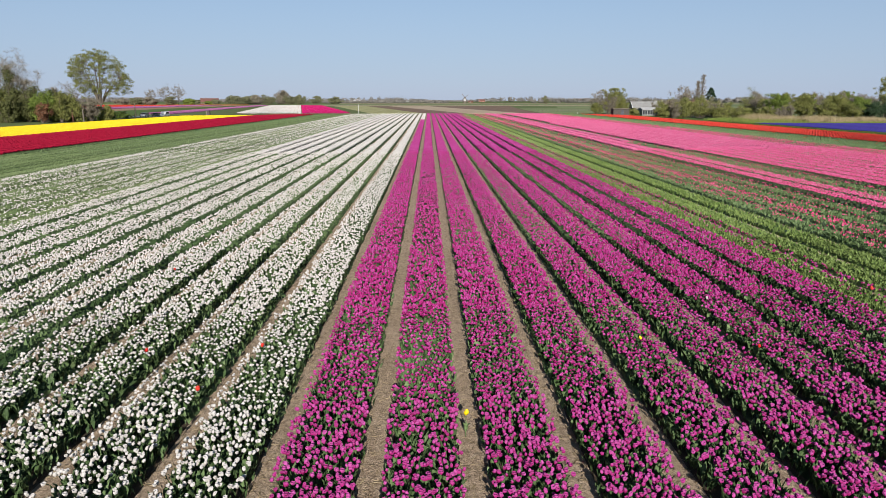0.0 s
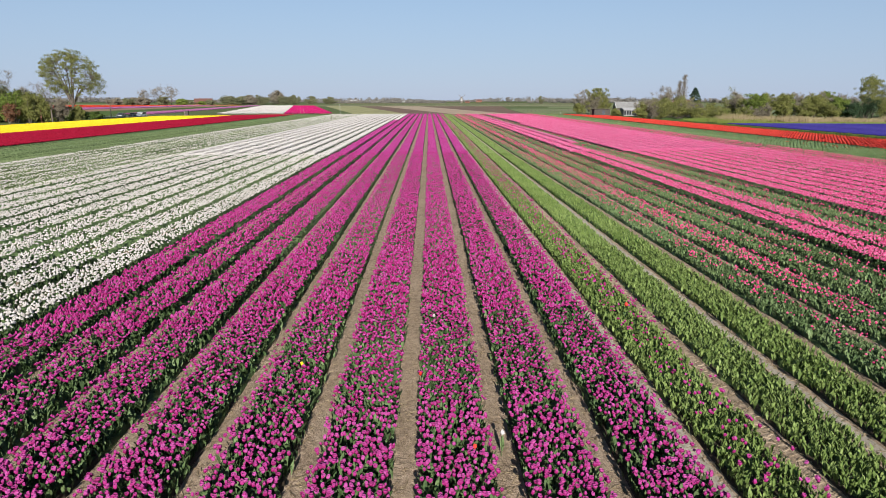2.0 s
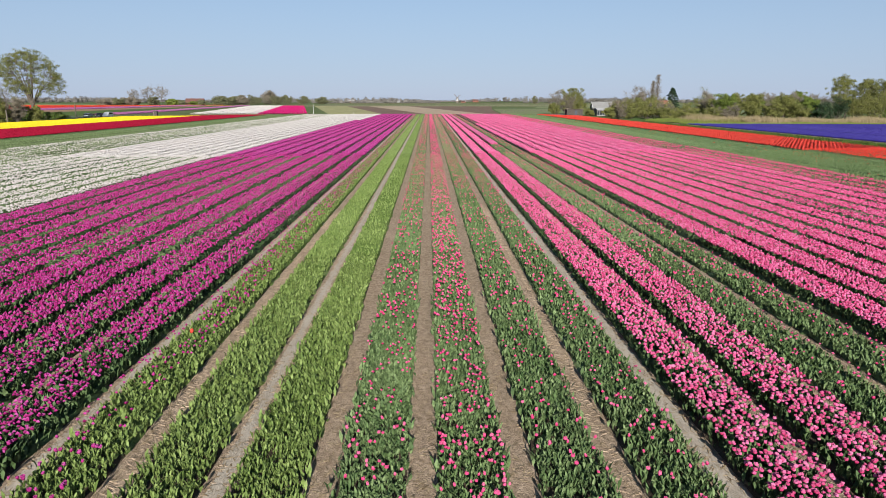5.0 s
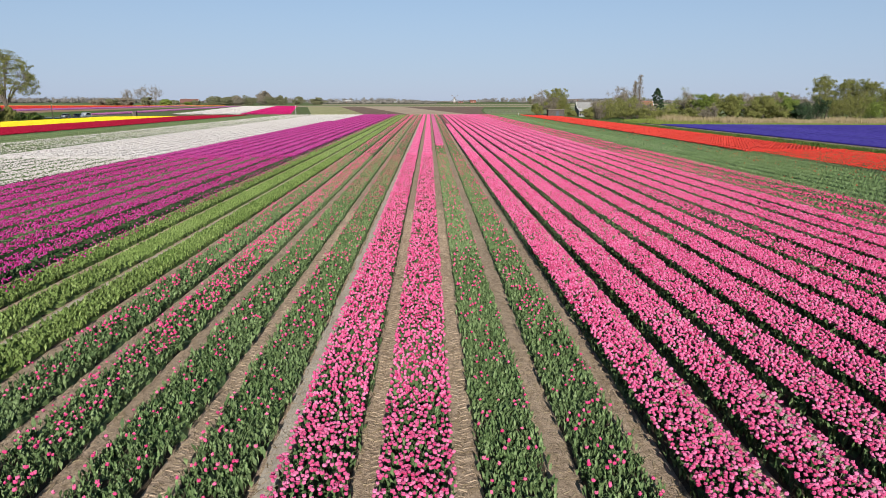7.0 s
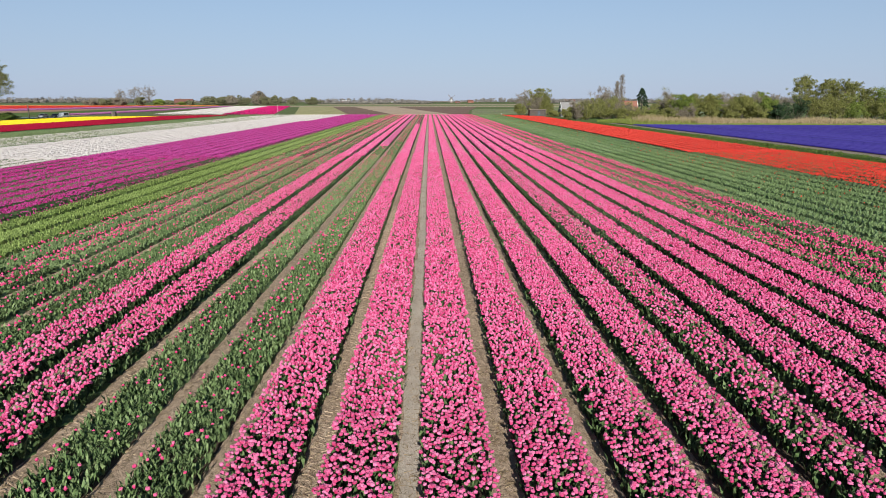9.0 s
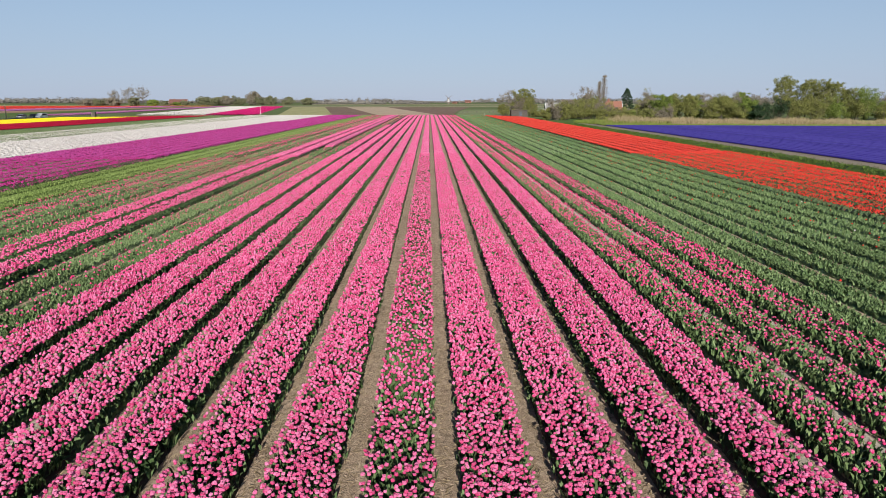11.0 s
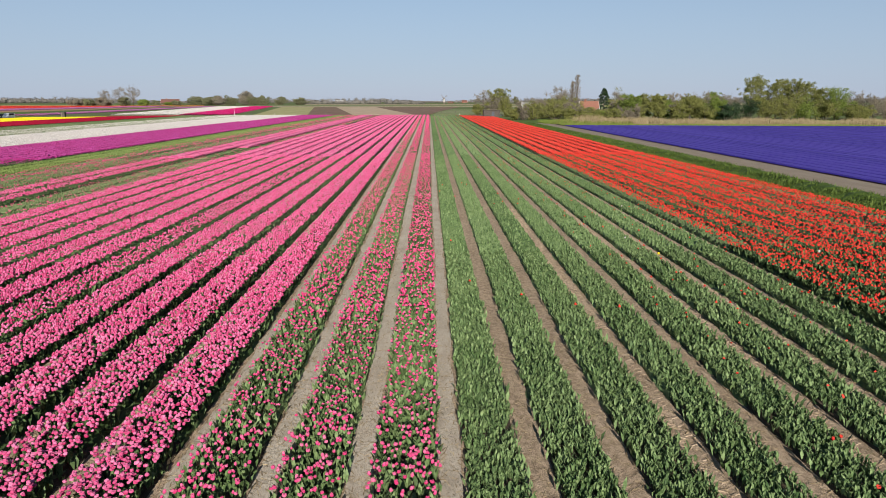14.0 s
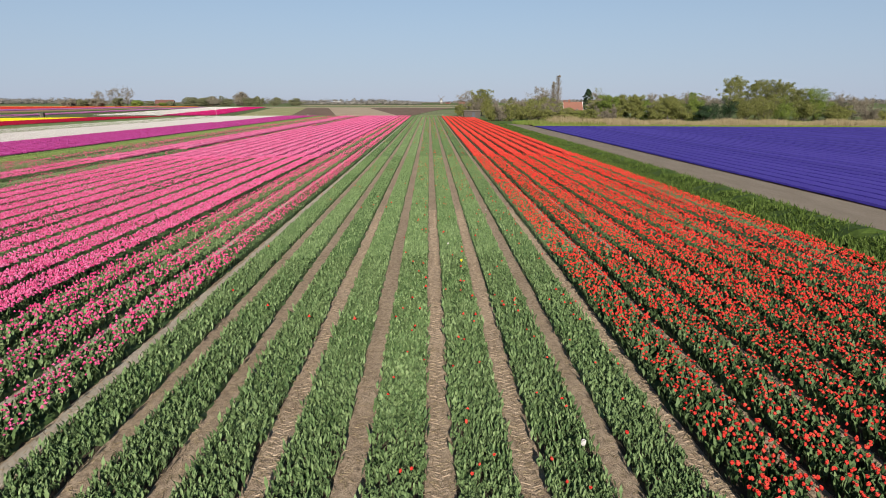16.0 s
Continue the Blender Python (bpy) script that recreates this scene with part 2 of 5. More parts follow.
def field_end(x):
    """y at which the beds stop, along the ditch."""
    return float(np.interp(x, (-100, -67, -57, -5, 60, 68, 76), (240, 252, 268, 281, 281, 266, 246)))


def bed_kind(k, x):
    """petals, flowers a square metre, flower size, leaves, leaf density of bed k."""
    if x < -66.0:
        return "yellow", 80, 0.07, "green", 1.0
    if x < -45.3:
        return "crimson", 80, 0.07, "green", 1.0
    if x < -30.6:
        return None, 0, 0.07, "dusty", 1.4
    if k <= -2:
        return "white", (50 if k <= -18 else 28 if k <= -12 else 78), 0.060, ("dusty" if k <= -12 else "deep"), 1.35
    if k <= 7:
        return "magenta", (108, 88, 102, 100, 80, 96, 92, 86, 82)[k + 1], 0.062, "deep", 1.5
    if k <= 18:
        f, n, leaf = {8: ("magenta", 16, "light"), 9: (None, 0, "light"), 10: (None, 0, "light"), 11: ("coral", 12, "green"),
                      12: ("coral", 28, "green"), 13: ("coral", 9, "green"), 14: ("coral", 11, "green"), 15: ("pink", 112, "deep"),
                      16: ("pink", 104, "deep"), 17: ("coral", 8, "green"), 18: ("coral", 10, "green")}[k]
        return f, n, 0.058, leaf, 1.7 if n < 30 else 1.2
    if k <= 29:
        return "pink", (88 if k == 25 else 158), 0.058, "deep", 1.1
    if k <= 32:
        return "coral", 42, 0.058, "green", 1.5
    if k <= 40:
        return ("red", 1.3, 0.056, "sage", 1.9) if k >= 37 else (None, 0.15, 0.07, "sage", 1.9)
    return "red", (36 if k <= 42 else 50), 0.058, "deep", 1.6


# beds that change their variety part of the way: y, petals, flowers a square metre
CHANGES = {-1: (193.0, "white", 80), 17: (91.0, "pink", 80), 19: (165.0, "coral", 10)}


def strew(x0, x1, y0, y1, per):
    y1 = max(y0, y1)
    n = int(abs(x1 - x0) * (y1 - y0) * per)
    return np.stack((rng.uniform(x0, x1, n), rng.uniform(y0, y1, n)), 1)


def plants(heap, xy, leaf_shape, leaves, size, slot=1, upright=1.0, rise=0.0):
    """Leaf rosettes, leaves of them for each plant."""
    for _ in range(leaves):
        n = len(xy)
        a = rng.uniform(0, 2 * math.pi, n)
        s = size * rng.uniform(0.75, 1.2, n)
        sz = np.stack((s * 0.9, s, s * upright * rng.uniform(0.8, 1.5, n)), 1)
        heap.scatter(leaf_shape, np.column_stack((xy[:, 0], xy[:, 1], 0.06 + rise * rng.uniform(-0.4, 1.0, n))), a, sz, slot)


def blooms(heap, xy, shape, size, z=0.38, slot=0):
    n = len(xy)
    s = np.atleast_2d(size) * rng.uniform(0.82, 1.18, (n, 1))
    zz = z + rng.uniform(-0.035, 0.035, n)
    lean = rng.normal(0, 0.16, (n, 2))
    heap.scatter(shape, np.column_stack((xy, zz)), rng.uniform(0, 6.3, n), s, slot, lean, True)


TULIPS = {}


def tulip_mesh(petals, leaf, size, seed):
    """One whole tulip: leaves, stem and bloom."""
    key = (petals, leaf, seed)
    if key not in TULIPS:
        h = Heap()
        plants(h, np.zeros((1, 2)), LEAF_NEAR, 4, 0.23)
        if petals:
            tube(h, (0, 0, 0.02), (0, 0, 0.37), 0.006, 0.005, 3, 1)
            blooms(h, np.zeros((1, 2)), CUP_OPEN if seed % 2 else CUP_NEAR, size)
        TULIPS[key] = h.mesh("tulip", [PETALS[petals or "red"], LEAVES[leaf]])
    return TULIPS[key]


def canopy(heap, x0, x1, y0, y1, step, top=0.2, slot=1, low=0.0, nx=7, deep=0.16):
    """The closed mass of foliage or blooms of a bed: peaks and hollows of single plants, with steep flanks."""
    if y1 <= y0:
        return
    ny = max(2, int((y1 - y0) / step) + 1)
    cols = x0 + (x1 - x0) * np.concatenate(((0,), np.linspace(0.04, 0.96, nx - 2), (1,)))
    gx, gy = np.meshgrid(cols, np.linspace(y0, y1, ny))
    peak = 1 - 2 * ((np.arange(ny)[:, None] + np.arange(nx)[None]) % 2)
    gz = top * (1 - deep + deep * peak * rng.uniform(0.3, 1.1, gx.shape))
    gz[:, 0] = gz[:, -1] = low
    gz[0] *= 0.45
    gx = gx + rng.normal(0, 0.028, gx.shape)
    gy = gy + rng.uniform(-0.3, 0.3, gy.shape) * step * (gy > y0 + 0.01) * (gy < y1 - 0.01)
    if slot != 1:  # peaks pushed towards -y, so that their steep faces catch the low sun
        gy = gy - 0.25 * step * (peak > 0) * (gy > y0 + step)
    i = (np.arange(ny - 1)[:, None] * nx + np.arange(nx - 1)[None]).ravel()
    tri = np.concatenate((np.stack((i, i + 1, i + nx + 1), 1), np.stack((i, i + nx + 1, i + nx), 1)))
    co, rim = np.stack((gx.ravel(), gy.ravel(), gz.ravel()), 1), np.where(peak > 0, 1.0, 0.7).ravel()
    if slot != 1:  # blooms differ in tone one by one
        co, rim, tri = co[tri].reshape(-1, 3), rim[tri].ravel(), np.arange(tri.size).reshape(-1, 3)
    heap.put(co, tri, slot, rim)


NAMES = {"white": "white", "magenta": "magenta", "pink": "pink double", "coral": "coral pink", "red": "bright red",
         "crimson": "crimson", "yellow": "yellow", None: "headed"}


def tulip_bed(k):
    a, b = lane(k - 1), lane(k)
    x = (a + b) / 2
    petals, per, size, leaf, leafy = bed_kind(k, x)
    half = (b - a) / 2 - (0.21 if per < 30 else 0.16 if petals == "red" else 0.215)
    cam_y = way_y(x)
    near = cam_y + 6.1
    if x < 0:
        near = max(near, 1.5 * -x - 2)
    if x > 58:
        near = max(near, cam_y + 1.35 * (x - 58) - 2)
    end = field_end(x)
    passed = -5 <= k <= 46
    full = {"white": "full white bloom", "magenta": "full magenta bloom", "pink": "full bloom"}.get(petals, "bloom")
    if per >= 30:
        label = f"long raised bed of {NAMES[petals]} tulips in {full}"
    elif petals and per > 1:
        label = f"long bed of green tulip plants with scattered {NAMES[petals]} flowers"
    else:
        label = "long bed of green tulip plants with the flower heads cut off"
    bed = thing("tulip_bed", (x, 0, 0), label, "tulip bed", "tulip beds")
    h = Heap()
    x0, x1 = -half, half
    spill = 0.02 if per >= 30 else -0.06
    fx0, fx1 = x0 - spill, x1 + spill
    z1, z2, z3 = (max(near, cam_y + q) for q in (11.2, 25, 72))
    tall = per >= 30
    full_bloom = per >= 55 or (petals == "red" and per >= 30)
    lift = {"pink": 0.42, "white": 0.41, "magenta": 0.43}.get(petals, 0.40 if tall else 0.33)
    turn, other, much = CHANGES.get(k, (end, petals, per))
    # what lies before the view, more roughly
    canopy(h, x0, x1, -14, near, 0.4 if passed else 1.2, 0.20, deep=0.36)
    few, wide = (0.5, 1.7) if passed else (0.12, 3.2)
    if per >= 1:
        blooms(h, strew(fx0, fx1, -14, near - 0.3, per * few), CUP_FAR, np.array([[wide, wide, 1.2]]) * size, lift)
    plants(h, strew(x0 + 0.05, x1 - 0.05, -14, near, (46 if passed else 10) * leafy * (0.4 if full_bloom else 1.0)), LEAF_FAR, 1, 0.19, 1, 1.0, 0.05)
    # the mass of foliage
    canopy(h, x0 + 0.1, x1 - 0.1, near, min(z1, end), 0.3, 0.07)
    canopy(h, x0 + 0.03, x1 - 0.03, z1, min(z2, end), 0.24, 0.14, nx=8, deep=0.3)
    canopy(h, x0 + 0.02, x1 - 0.02, min(z2, end), min(z3, end), 0.24, 0.27 if tall else 0.23, nx=8, deep=0.36)
    if full_bloom:
        canopy(h, x0, x1, min(z3, end), end, 1.6, 0.26, nx=5, deep=0.2)
    else:
        canopy(h, x0, x1, min(z3, end), end, 0.42, 0.25, nx=6, deep=0.36)
    first = near + (0.95 if passed else 0)
    d = 58 * leafy
    lx0, lx1 = x0 + 0.05, x1 - 0.05
    if passed and tall:
        plants(h, strew(lx0, lx1, first, z1, d), LEAF_NEAR, 3, 0.225, 1, 1.05)
        plants(h, strew(lx0, lx1, z1, z2, d * 1.2), LEAF_MID, 2, 0.235, 1, 1.05)
    elif passed:
        plants(h, strew(lx0, lx1, first, z1, d * 1.75), LEAF_NEAR, 4, 0.130, 1, 0.85, 0.09)
        plants(h, strew(lx0, lx1, z1, z2, d * 1.6), LEAF_MID, 4, 0.136, 1, 0.85, 0.09)
    else:
        plants(h, strew(lx0, lx1, near, min(z2, end), d * 0.5), LEAF_FAR, 1, 0.17, 1, 1.0, 0.05)
    if passed:
        for ex in (x0 + 0.02, x1 - 0.02):
            plants(h, strew(ex - 0.05, ex + 0.05, first, z1 + 8, 60), LEAF_MID, 1, 0.18)
    thin = 0.25 if full_bloom else 1.0
    plants(h, strew(lx0, lx1, z2, min(z3, end), (96 if passed else 40) * leafy * thin), LEAF_FAR, 1, 0.14, 1, 1.0, 0.08)
    plants(h, strew(lx0, lx1, z3, end, 8 * leafy * thin), LEAF_FAR, 1, 0.22, 1, 0.9, 0.05)
    # the flowers
    if per > 0:
        if passed:
            xy = strew(fx0, fx1, first, z1, per)
            m = len(xy) // 2
            blooms(h, xy[:m], CUP_DOUBLE if petals == "pink" else CUP_NEAR, size, lift)
            blooms(h, xy[m:], CUP_DOUBLE if petals in ("pink", "coral") else CUP_OPEN, size, lift)
        else:
            z1 = near
        zm = min(max(z1, cam_y + 16.5), z2)
        blooms(h, strew(fx0, fx1, z1, min(zm, end), per), CUP_ROUND if petals == "pink" else CUP_MID, np.array([[1.2, 1.2, 1.0]]) * size, lift)
        blooms(h, strew(fx0, fx1, zm, min(z2, end), per), CUP_LOW, np.array([[1.36, 1.36, 0.95]]) * size, lift)
        if full_bloom:
            z25 = min(max(z2, cam_y + 45), end)
            blooms(h, strew(fx0 + 0.02, fx1 - 0.02, z2, min(z25, turn), per * (0.9 if petals == "red" else 0.72)), CUP_LOW, np.array([[1.42, 1.42, 0.95]]) * size, lift)
            blooms(h, strew(fx0 + 0.03, fx1 - 0.03, z25, min(z3, turn), per * (0.7 if petals == "red" else 0.38)), CUP_LOW, np.array([[1.9, 1.9, 1.1]]) * size, lift)
            inset = {"white": 0.15, "red": 0.12}.get(petals, 0.07)
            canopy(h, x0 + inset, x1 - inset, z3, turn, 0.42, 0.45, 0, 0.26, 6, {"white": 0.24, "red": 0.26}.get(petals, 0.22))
            blooms(h, strew(x0 + 0.03, x1 - 0.03, z3, turn, per * 0.09), CUP_FAR, np.array([[1, 1, 0.6]]) * size * 1.9, lift)
        else:
            blooms(h, strew(x0 + 0.03, x1 - 0.03, z2, min(z3, turn), per * 0.72), CUP_LOW, np.array([[1.4, 1.4, 0.95]]) * size, lift + 0.01)
            blooms(h, strew(x0 + 0.05, x1 - 0.05, z3, turn, per * 0.18), CUP_FAR, np.array([[1, 1, 0.55]]) * size * 2.7, lift)
        if turn < end and much >= 70:
            canopy(h, x0 + 0.05, x1 - 0.05, turn, end, 0.55, 0.45, 2, 0.26, deep=0.1)
        if turn < end:
            blooms(h, strew(x0 + 0.05, x1 - 0.05, turn, end, much * 0.16), CUP_FAR, np.array([[1, 1, 0.55]]) * size * 2.5, lift - 0.01, 2)
        stand_mats = [PETALS[petals or "red"], LEAVES[leaf], PETALS[other or "red"]]
    else:
        stand_mats = [PETALS["red"], LEAVES[leaf]]
    part("tulip_stand", h.mesh("tulip_stand", stand_mats), bed, kind="stuff")
    # the plants nearest to the way, one by one
    if passed:
        for n, (px, py) in enumerate(strew(x0, x1, near, first, min(max(per, d), 70))):
            flower = petals if rng.uniform() < per / 90 else None
            t = part("tulip", tulip_mesh(flower, leaf, size, n % 6), bed)
            t.location = (px, py, rng.uniform(-0.02, 0.03))
            t.rotation_euler[2] = rng.uniform(0, 6.3)
    # raised soil
    s = Heap()
    w = half - 0.03
    s.put([(-w, -14, 0.002), (-half + 0.10, -14, 0.06), (half - 0.10, -14, 0.06), (w, -14, 0.002),
           (-w, end, 0.002), (-half + 0.10, end, 0.06), (half - 0.10, end, 0.06), (w, end, 0.002)],
          [(0, 1, 5), (0, 5, 4), (1, 2, 6), (1, 6, 5), (2, 3, 7), (2, 7, 6), (4, 5, 6), (4, 6, 7), (0, 3, 2), (0, 2, 1)])
    part("soil_ridge", s.mesh("soil_ridge", [SHADED_BED_SOIL]), bed)
    return bed


# ---- ground and plots ----
def plot(name, corners, z, mat, label, category="field"):
    """A plot of land: a thin slab with cut edges."""
    h = Heap()
    sheet(h, corners, z)
    n = len(corners)
    for i in range(n):
        (xa, ya), (xb, yb) = corners[i], corners[(i + 1) % n]
        h.put([(xa, ya, -0.2), (xb, yb, -0.2), (xb, yb, z), (xa, ya, z)], [(0, 1, 2), (0, 2, 3)])
    return tagged(new(name, h.mesh(name, [mat])), label, category, kind="structure")


PLOUGHED = ground_mat("ploughed brown soil", ((0.105, 0.066, 0.044), (0.150, 0.098, 0.068), (0.195, 0.135, 0.098)), 0.06, (4, 0.4, 1), 0.05, 0.8)
STRAW = ground_mat("straw covered field", ((0.270, 0.205, 0.135), (0.350, 0.272, 0.188), (0.420, 0.335, 0.240)), 0.05, (3, 0.5, 1), 0.05, 0.8)
PALE = ground_mat("pale yellow green crop", ((0.190, 0.185, 0.075), (0.270, 0.262, 0.115), (0.350, 0.335, 0.170)), 0.05, (6, 0.3, 1), 0.05, 0.8)
TAN = ground_mat("tan bare field", ((0.194, 0.11, 0.0647), (0.259, 0.155, 0.0907), (0.311, 0.194, 0.123)), 0.05, (3, 0.5, 1), 0.05, 0.8)
DARK_GRASS = ground_mat("lush bank grass", ((0.0355, 0.068, 0.0117), (0.0615, 0.107, 0.0194), (0.0966, 0.145, 0.0355)), 0.3, 1.0, 0.1, 3.0)
TRACK = ground_mat("pale gravel farm track", ((0.150, 0.122, 0.090), (0.192, 0.158, 0.119), (0.245, 0.204, 0.157)), 0.5, (2, 0.4, 1), 0.02, 9.0)
WATER_N = Nodes("ditch water")
WATER = WATER_N.finish((0.02, 0.025, 0.02), 0.12, WATER_N.noise(2.0, 2), 0.01, spec=0.5)

gh = Heap()
sheet(gh, [(-4200, -900), (4200, -900), (4200, 4600), (-4200, 4600)], 0.0)
tagged(new("ground", gh.mesh("ground", [GRASS])), "flat green polder meadow reaching to the horizon", "ground", kind="structure")

left_x, right_x = lane(-54), lane(48)
plot("field_soil", [(left_x, -16), (right_x + 0.3, -16), (right_x + 0.3, 240), (68, 266), (60, 281), (-5, 281), (-57, 268), (left_x, 238)], 0.012, SOIL,
     "bare sandy soil between the tulip beds", "soil")
plot("verge_grass", [(right_x + 0.3, -16), (78.5, -16), (78.5, 174), (77.4, 186), (78.5, 192), (82, 186), (90, 232), (76, 250), (68, 266.5), (right_x + 0.3, 240)], 0.03, DARK_GRASS,
     "short grass verge beside the red tulips", "verge")
plot("farm_track", [(78.5, -16), (83.2, -16), (83.2, 178), (82.0, 186), (78.5, 192), (77.4, 186), (78.5, 174)], 0.045, TRACK, "pale gravel farm track between bank and hyacinths", "track")


# ---- blue hyacinth field ----
def hyacinth_field():
    top = thing("hyacinth_field", (83.4, 0, 0), "dense field of violet blue hyacinths in rows", "flower field", kind="stuff")
    h = Heap()
    x = 84.1
    while x < 178:
        y_far = float(np.interp(x, (83, 167, 180), (169.5, 158, 156)))
        y_near = 6 + 8 + 1.28 * (x - 60) - 6
        y_near = max(y_near, 20)
        length = y_far - y_near
        if length > 0:
            step = 0.8 if x < 110 else 1.5
            ny = int(length / step) + 2
            gy = np.linspace(y_near, y_far, ny)
            prof = ((-0.70, 0.10), (-0.60, 0.23), (0.0, 0.25), (0.60, 0.23), (0.70, 0.10))
            gx = np.array([p for p, _ in prof])[None] + rng.normal(0, 0.012, (ny, 5)) + x
            gz = np.array([z for _, z in prof])[None] + rng.uniform(-0.016, 0.016, (ny, 5))
            co = np.stack((gx, np.broadcast_to(gy[:, None], gx.shape), gz), 2).reshape(-1, 3) - (83.4, 0, 0)
            i = (np.arange(ny - 1)[:, None] * 5 + np.arange(4)[None]).ravel()
            h.put(co, np.concatenate((np.stack((i, i + 1, i + 6), 1), np.stack((i, i + 6, i + 5), 1))), 1)
            for ya, yb, per, w in ((y_near, y_near + 30, 16 if x < 112 else 6, 0.10), (y_near + 30, y_far, 2.5, 0.22)):
                xy = strew(x - 0.58, x + 0.58, ya, min(yb, y_far), per)
                h.scatter(CUP_FAR, np.column_stack((xy[:, 0] - 83.4, xy[:, 1], np.full(len(xy), 0.19))), rng.uniform(0, 6, len(xy)),
                          np.column_stack((np.full(len(xy), w), np.full(len(xy), w), rng.uniform(0.05, 0.075, len(xy)))), 0)
        x += 1.5
    part("flower_rows", h.mesh("flower_rows", [PETALS["blue"], PETALS["blue"]]), top, kind="stuff")


hyacinth_field()
plot("hyacinth_soil", [(83.3, -16), (240, -16), (180, 156.5), (167, 158.5), (83.2, 170)], 0.02, PLOUGHED, "dark soil under the hyacinths", "soil")

# ---- plots beyond the ditch ----
plot("far_crop_pale", [(-26, 300), (-2.5, 300), (-62, 668), (-98, 690)], 0.05, PALE, "pale yellow green crop field")
plot("far_field_ploughed", [(-2.3, 300), (17.0, 300), (-40, 662), (-61.8, 667)], 0.05, PLOUGHED, "brown ploughed field")
plot("far_field_straw", [(17.2, 300), (44.0, 298), (-1, 661), (-39.8, 662)], 0.05, STRAW, "beige straw covered field")
plot("far_field_brown", [(44.2, 298), (50, 297), (58, 420), (78, 640), (79, 658), (-0.8, 661)], 0.05, PLOUGHED, "brown bare field")


def flower_plot(name, corners, petals, label, rows, thick=0.12):
    """A far plot of flowers in rows, between two slanting sides (near left, near right, far right, far left)."""
    top = thing(name, (0, 0, 0), label, "flower field", "far flower fields", kind="stuff")
    a, b, c, d = [np.array(p, float) for p in corners]
    h = Heap()
    for r in range(rows):
        for lo, hi, z, slot in ((0.06, 0.86, 0.36, 0),):
            u0, u1 = (r + lo) / rows, (r + hi) / rows
            ny = 40
            v = np.linspace(0, 1, ny)[:, None]
            left, right = (a + (b - a) * u0) * (1 - v) + (d + (c - d) * u0) * v, (a + (b - a) * u1) * (1 - v) + (d + (c - d) * u1) * v
            mid = (left + right) / 2
            zz = z + rng.uniform(-0.06, 0.06, (ny, 3))
            co = np.stack((np.column_stack((left, zz[:, 0] * 0)), np.column_stack((left * 0.8 + mid * 0.2, zz[:, 0])), np.column_stack((mid, zz[:, 1])),
                           np.column_stack((right * 0.8 + mid * 0.2, zz[:, 2])), np.column_stack((right, zz[:, 2] * 0))), 1).reshape(-1, 3)
            i = (np.arange(ny - 1)[:, None] * 5 + np.arange(4)[None]).ravel()
            h.put(co, np.concatenate((np.stack((i, i + 1, i + 6), 1), np.stack((i, i + 6, i + 5), 1))), slot)
    n = int(abs((b - a)[0] * (d - a)[1] - (b - a)[1] * (d - a)[0]) * thick)
    u, v = rng.uniform(0, 1, (n, 1)), rng.uniform(0, 1, (n, 1))
    u = (np.floor(u * rows) + 0.1 + 0.72 * (u * rows % 1)) / rows
    xy = (a + (b - a) * u) * (1 - v) + (d + (c - d) * u) * v
    h.scatter(CUP_FAR, np.column_stack((xy, np.full(n, 0.1))), rng.uniform(0, 6.3, n), np.column_stack((np.full(n, 0.7), np.full(n, 0.7), rng.uniform(0.35, 0.6, n))), 0)
    part("flower_rows", h.mesh("flower_rows", [PETALS[petals]]), top, kind="stuff")
    plot(name + "_soil", corners, 0.05, SOIL, "soil under the far flower rows", "soil")


flower_plot("far_flowers_white", [(-84, 292), (-55.5, 293), (-137.5, 725), (-171, 727)], "white", "far field of white tulips in rows", 16, 0.7)
flower_plot("far_flowers_magenta", [(-55.2, 293), (-35, 300), (-113, 715), (-137.2, 725)], "cerise", "far field of cerise tulips in rows", 12, 0.8)
flower_plot("far_flowers_mauve", [(-122, 285), (-108, 283), (-176, 740), (-189.5, 740)], "mauve", "far strip of mauve flowers", 8, 0.6)
plot("far_field_green", [(-165.5, 290), (-122.5, 285), (-190, 758), (-204.5, 758)], 0.06, DARK_GRASS, "far strip of green crop")
plot("far_field_tan", [(-205.5, 330), (-166, 290), (-205, 758), (-229.5, 758)], 0.06, TAN, "far strip of tan bare soil")
flower_plot("far_flowers_pink", [(-262, 395), (-206, 330), (-230, 758), (-261.5, 758)], "mauve", "far strip of pale mauve pink tulips", 12, 0.3)
flower_plot("far_flowers_red", [(-440, 440), (-262.5, 400), (-262.5, 758), (-460, 758)], "red", "far strip of red tulips", 30, 0.14)
flower_plot("far_flowers_orange", [(-500, 765), (-215, 765), (-215, 810), (-510, 810)], "orange", "far strip of orange yellow tulips", 40, 0.3)

# ---- ditch along the end of the beds ----
dh = Heap()
pts = [(-330, 270), (-100, 246), (-67, 258), (-57, 274), (-5, 286.5), (60, 286.5), (76, 285), (140, 285)]
for (xa, ya), (xb, yb) in zip(pts, pts[1:]):
    dh.put([(xa, ya, 0.02), (xb, yb, 0.02), (xb, yb + 2.6, 0.02), (xa, ya + 2.6, 0.02)], [(0, 1, 2), (0, 2, 3)])
tagged(new("ditch_water", dh.mesh("ditch_water", [WATER])), "narrow dark ditch along the end of the beds", "ditch", kind="structure")


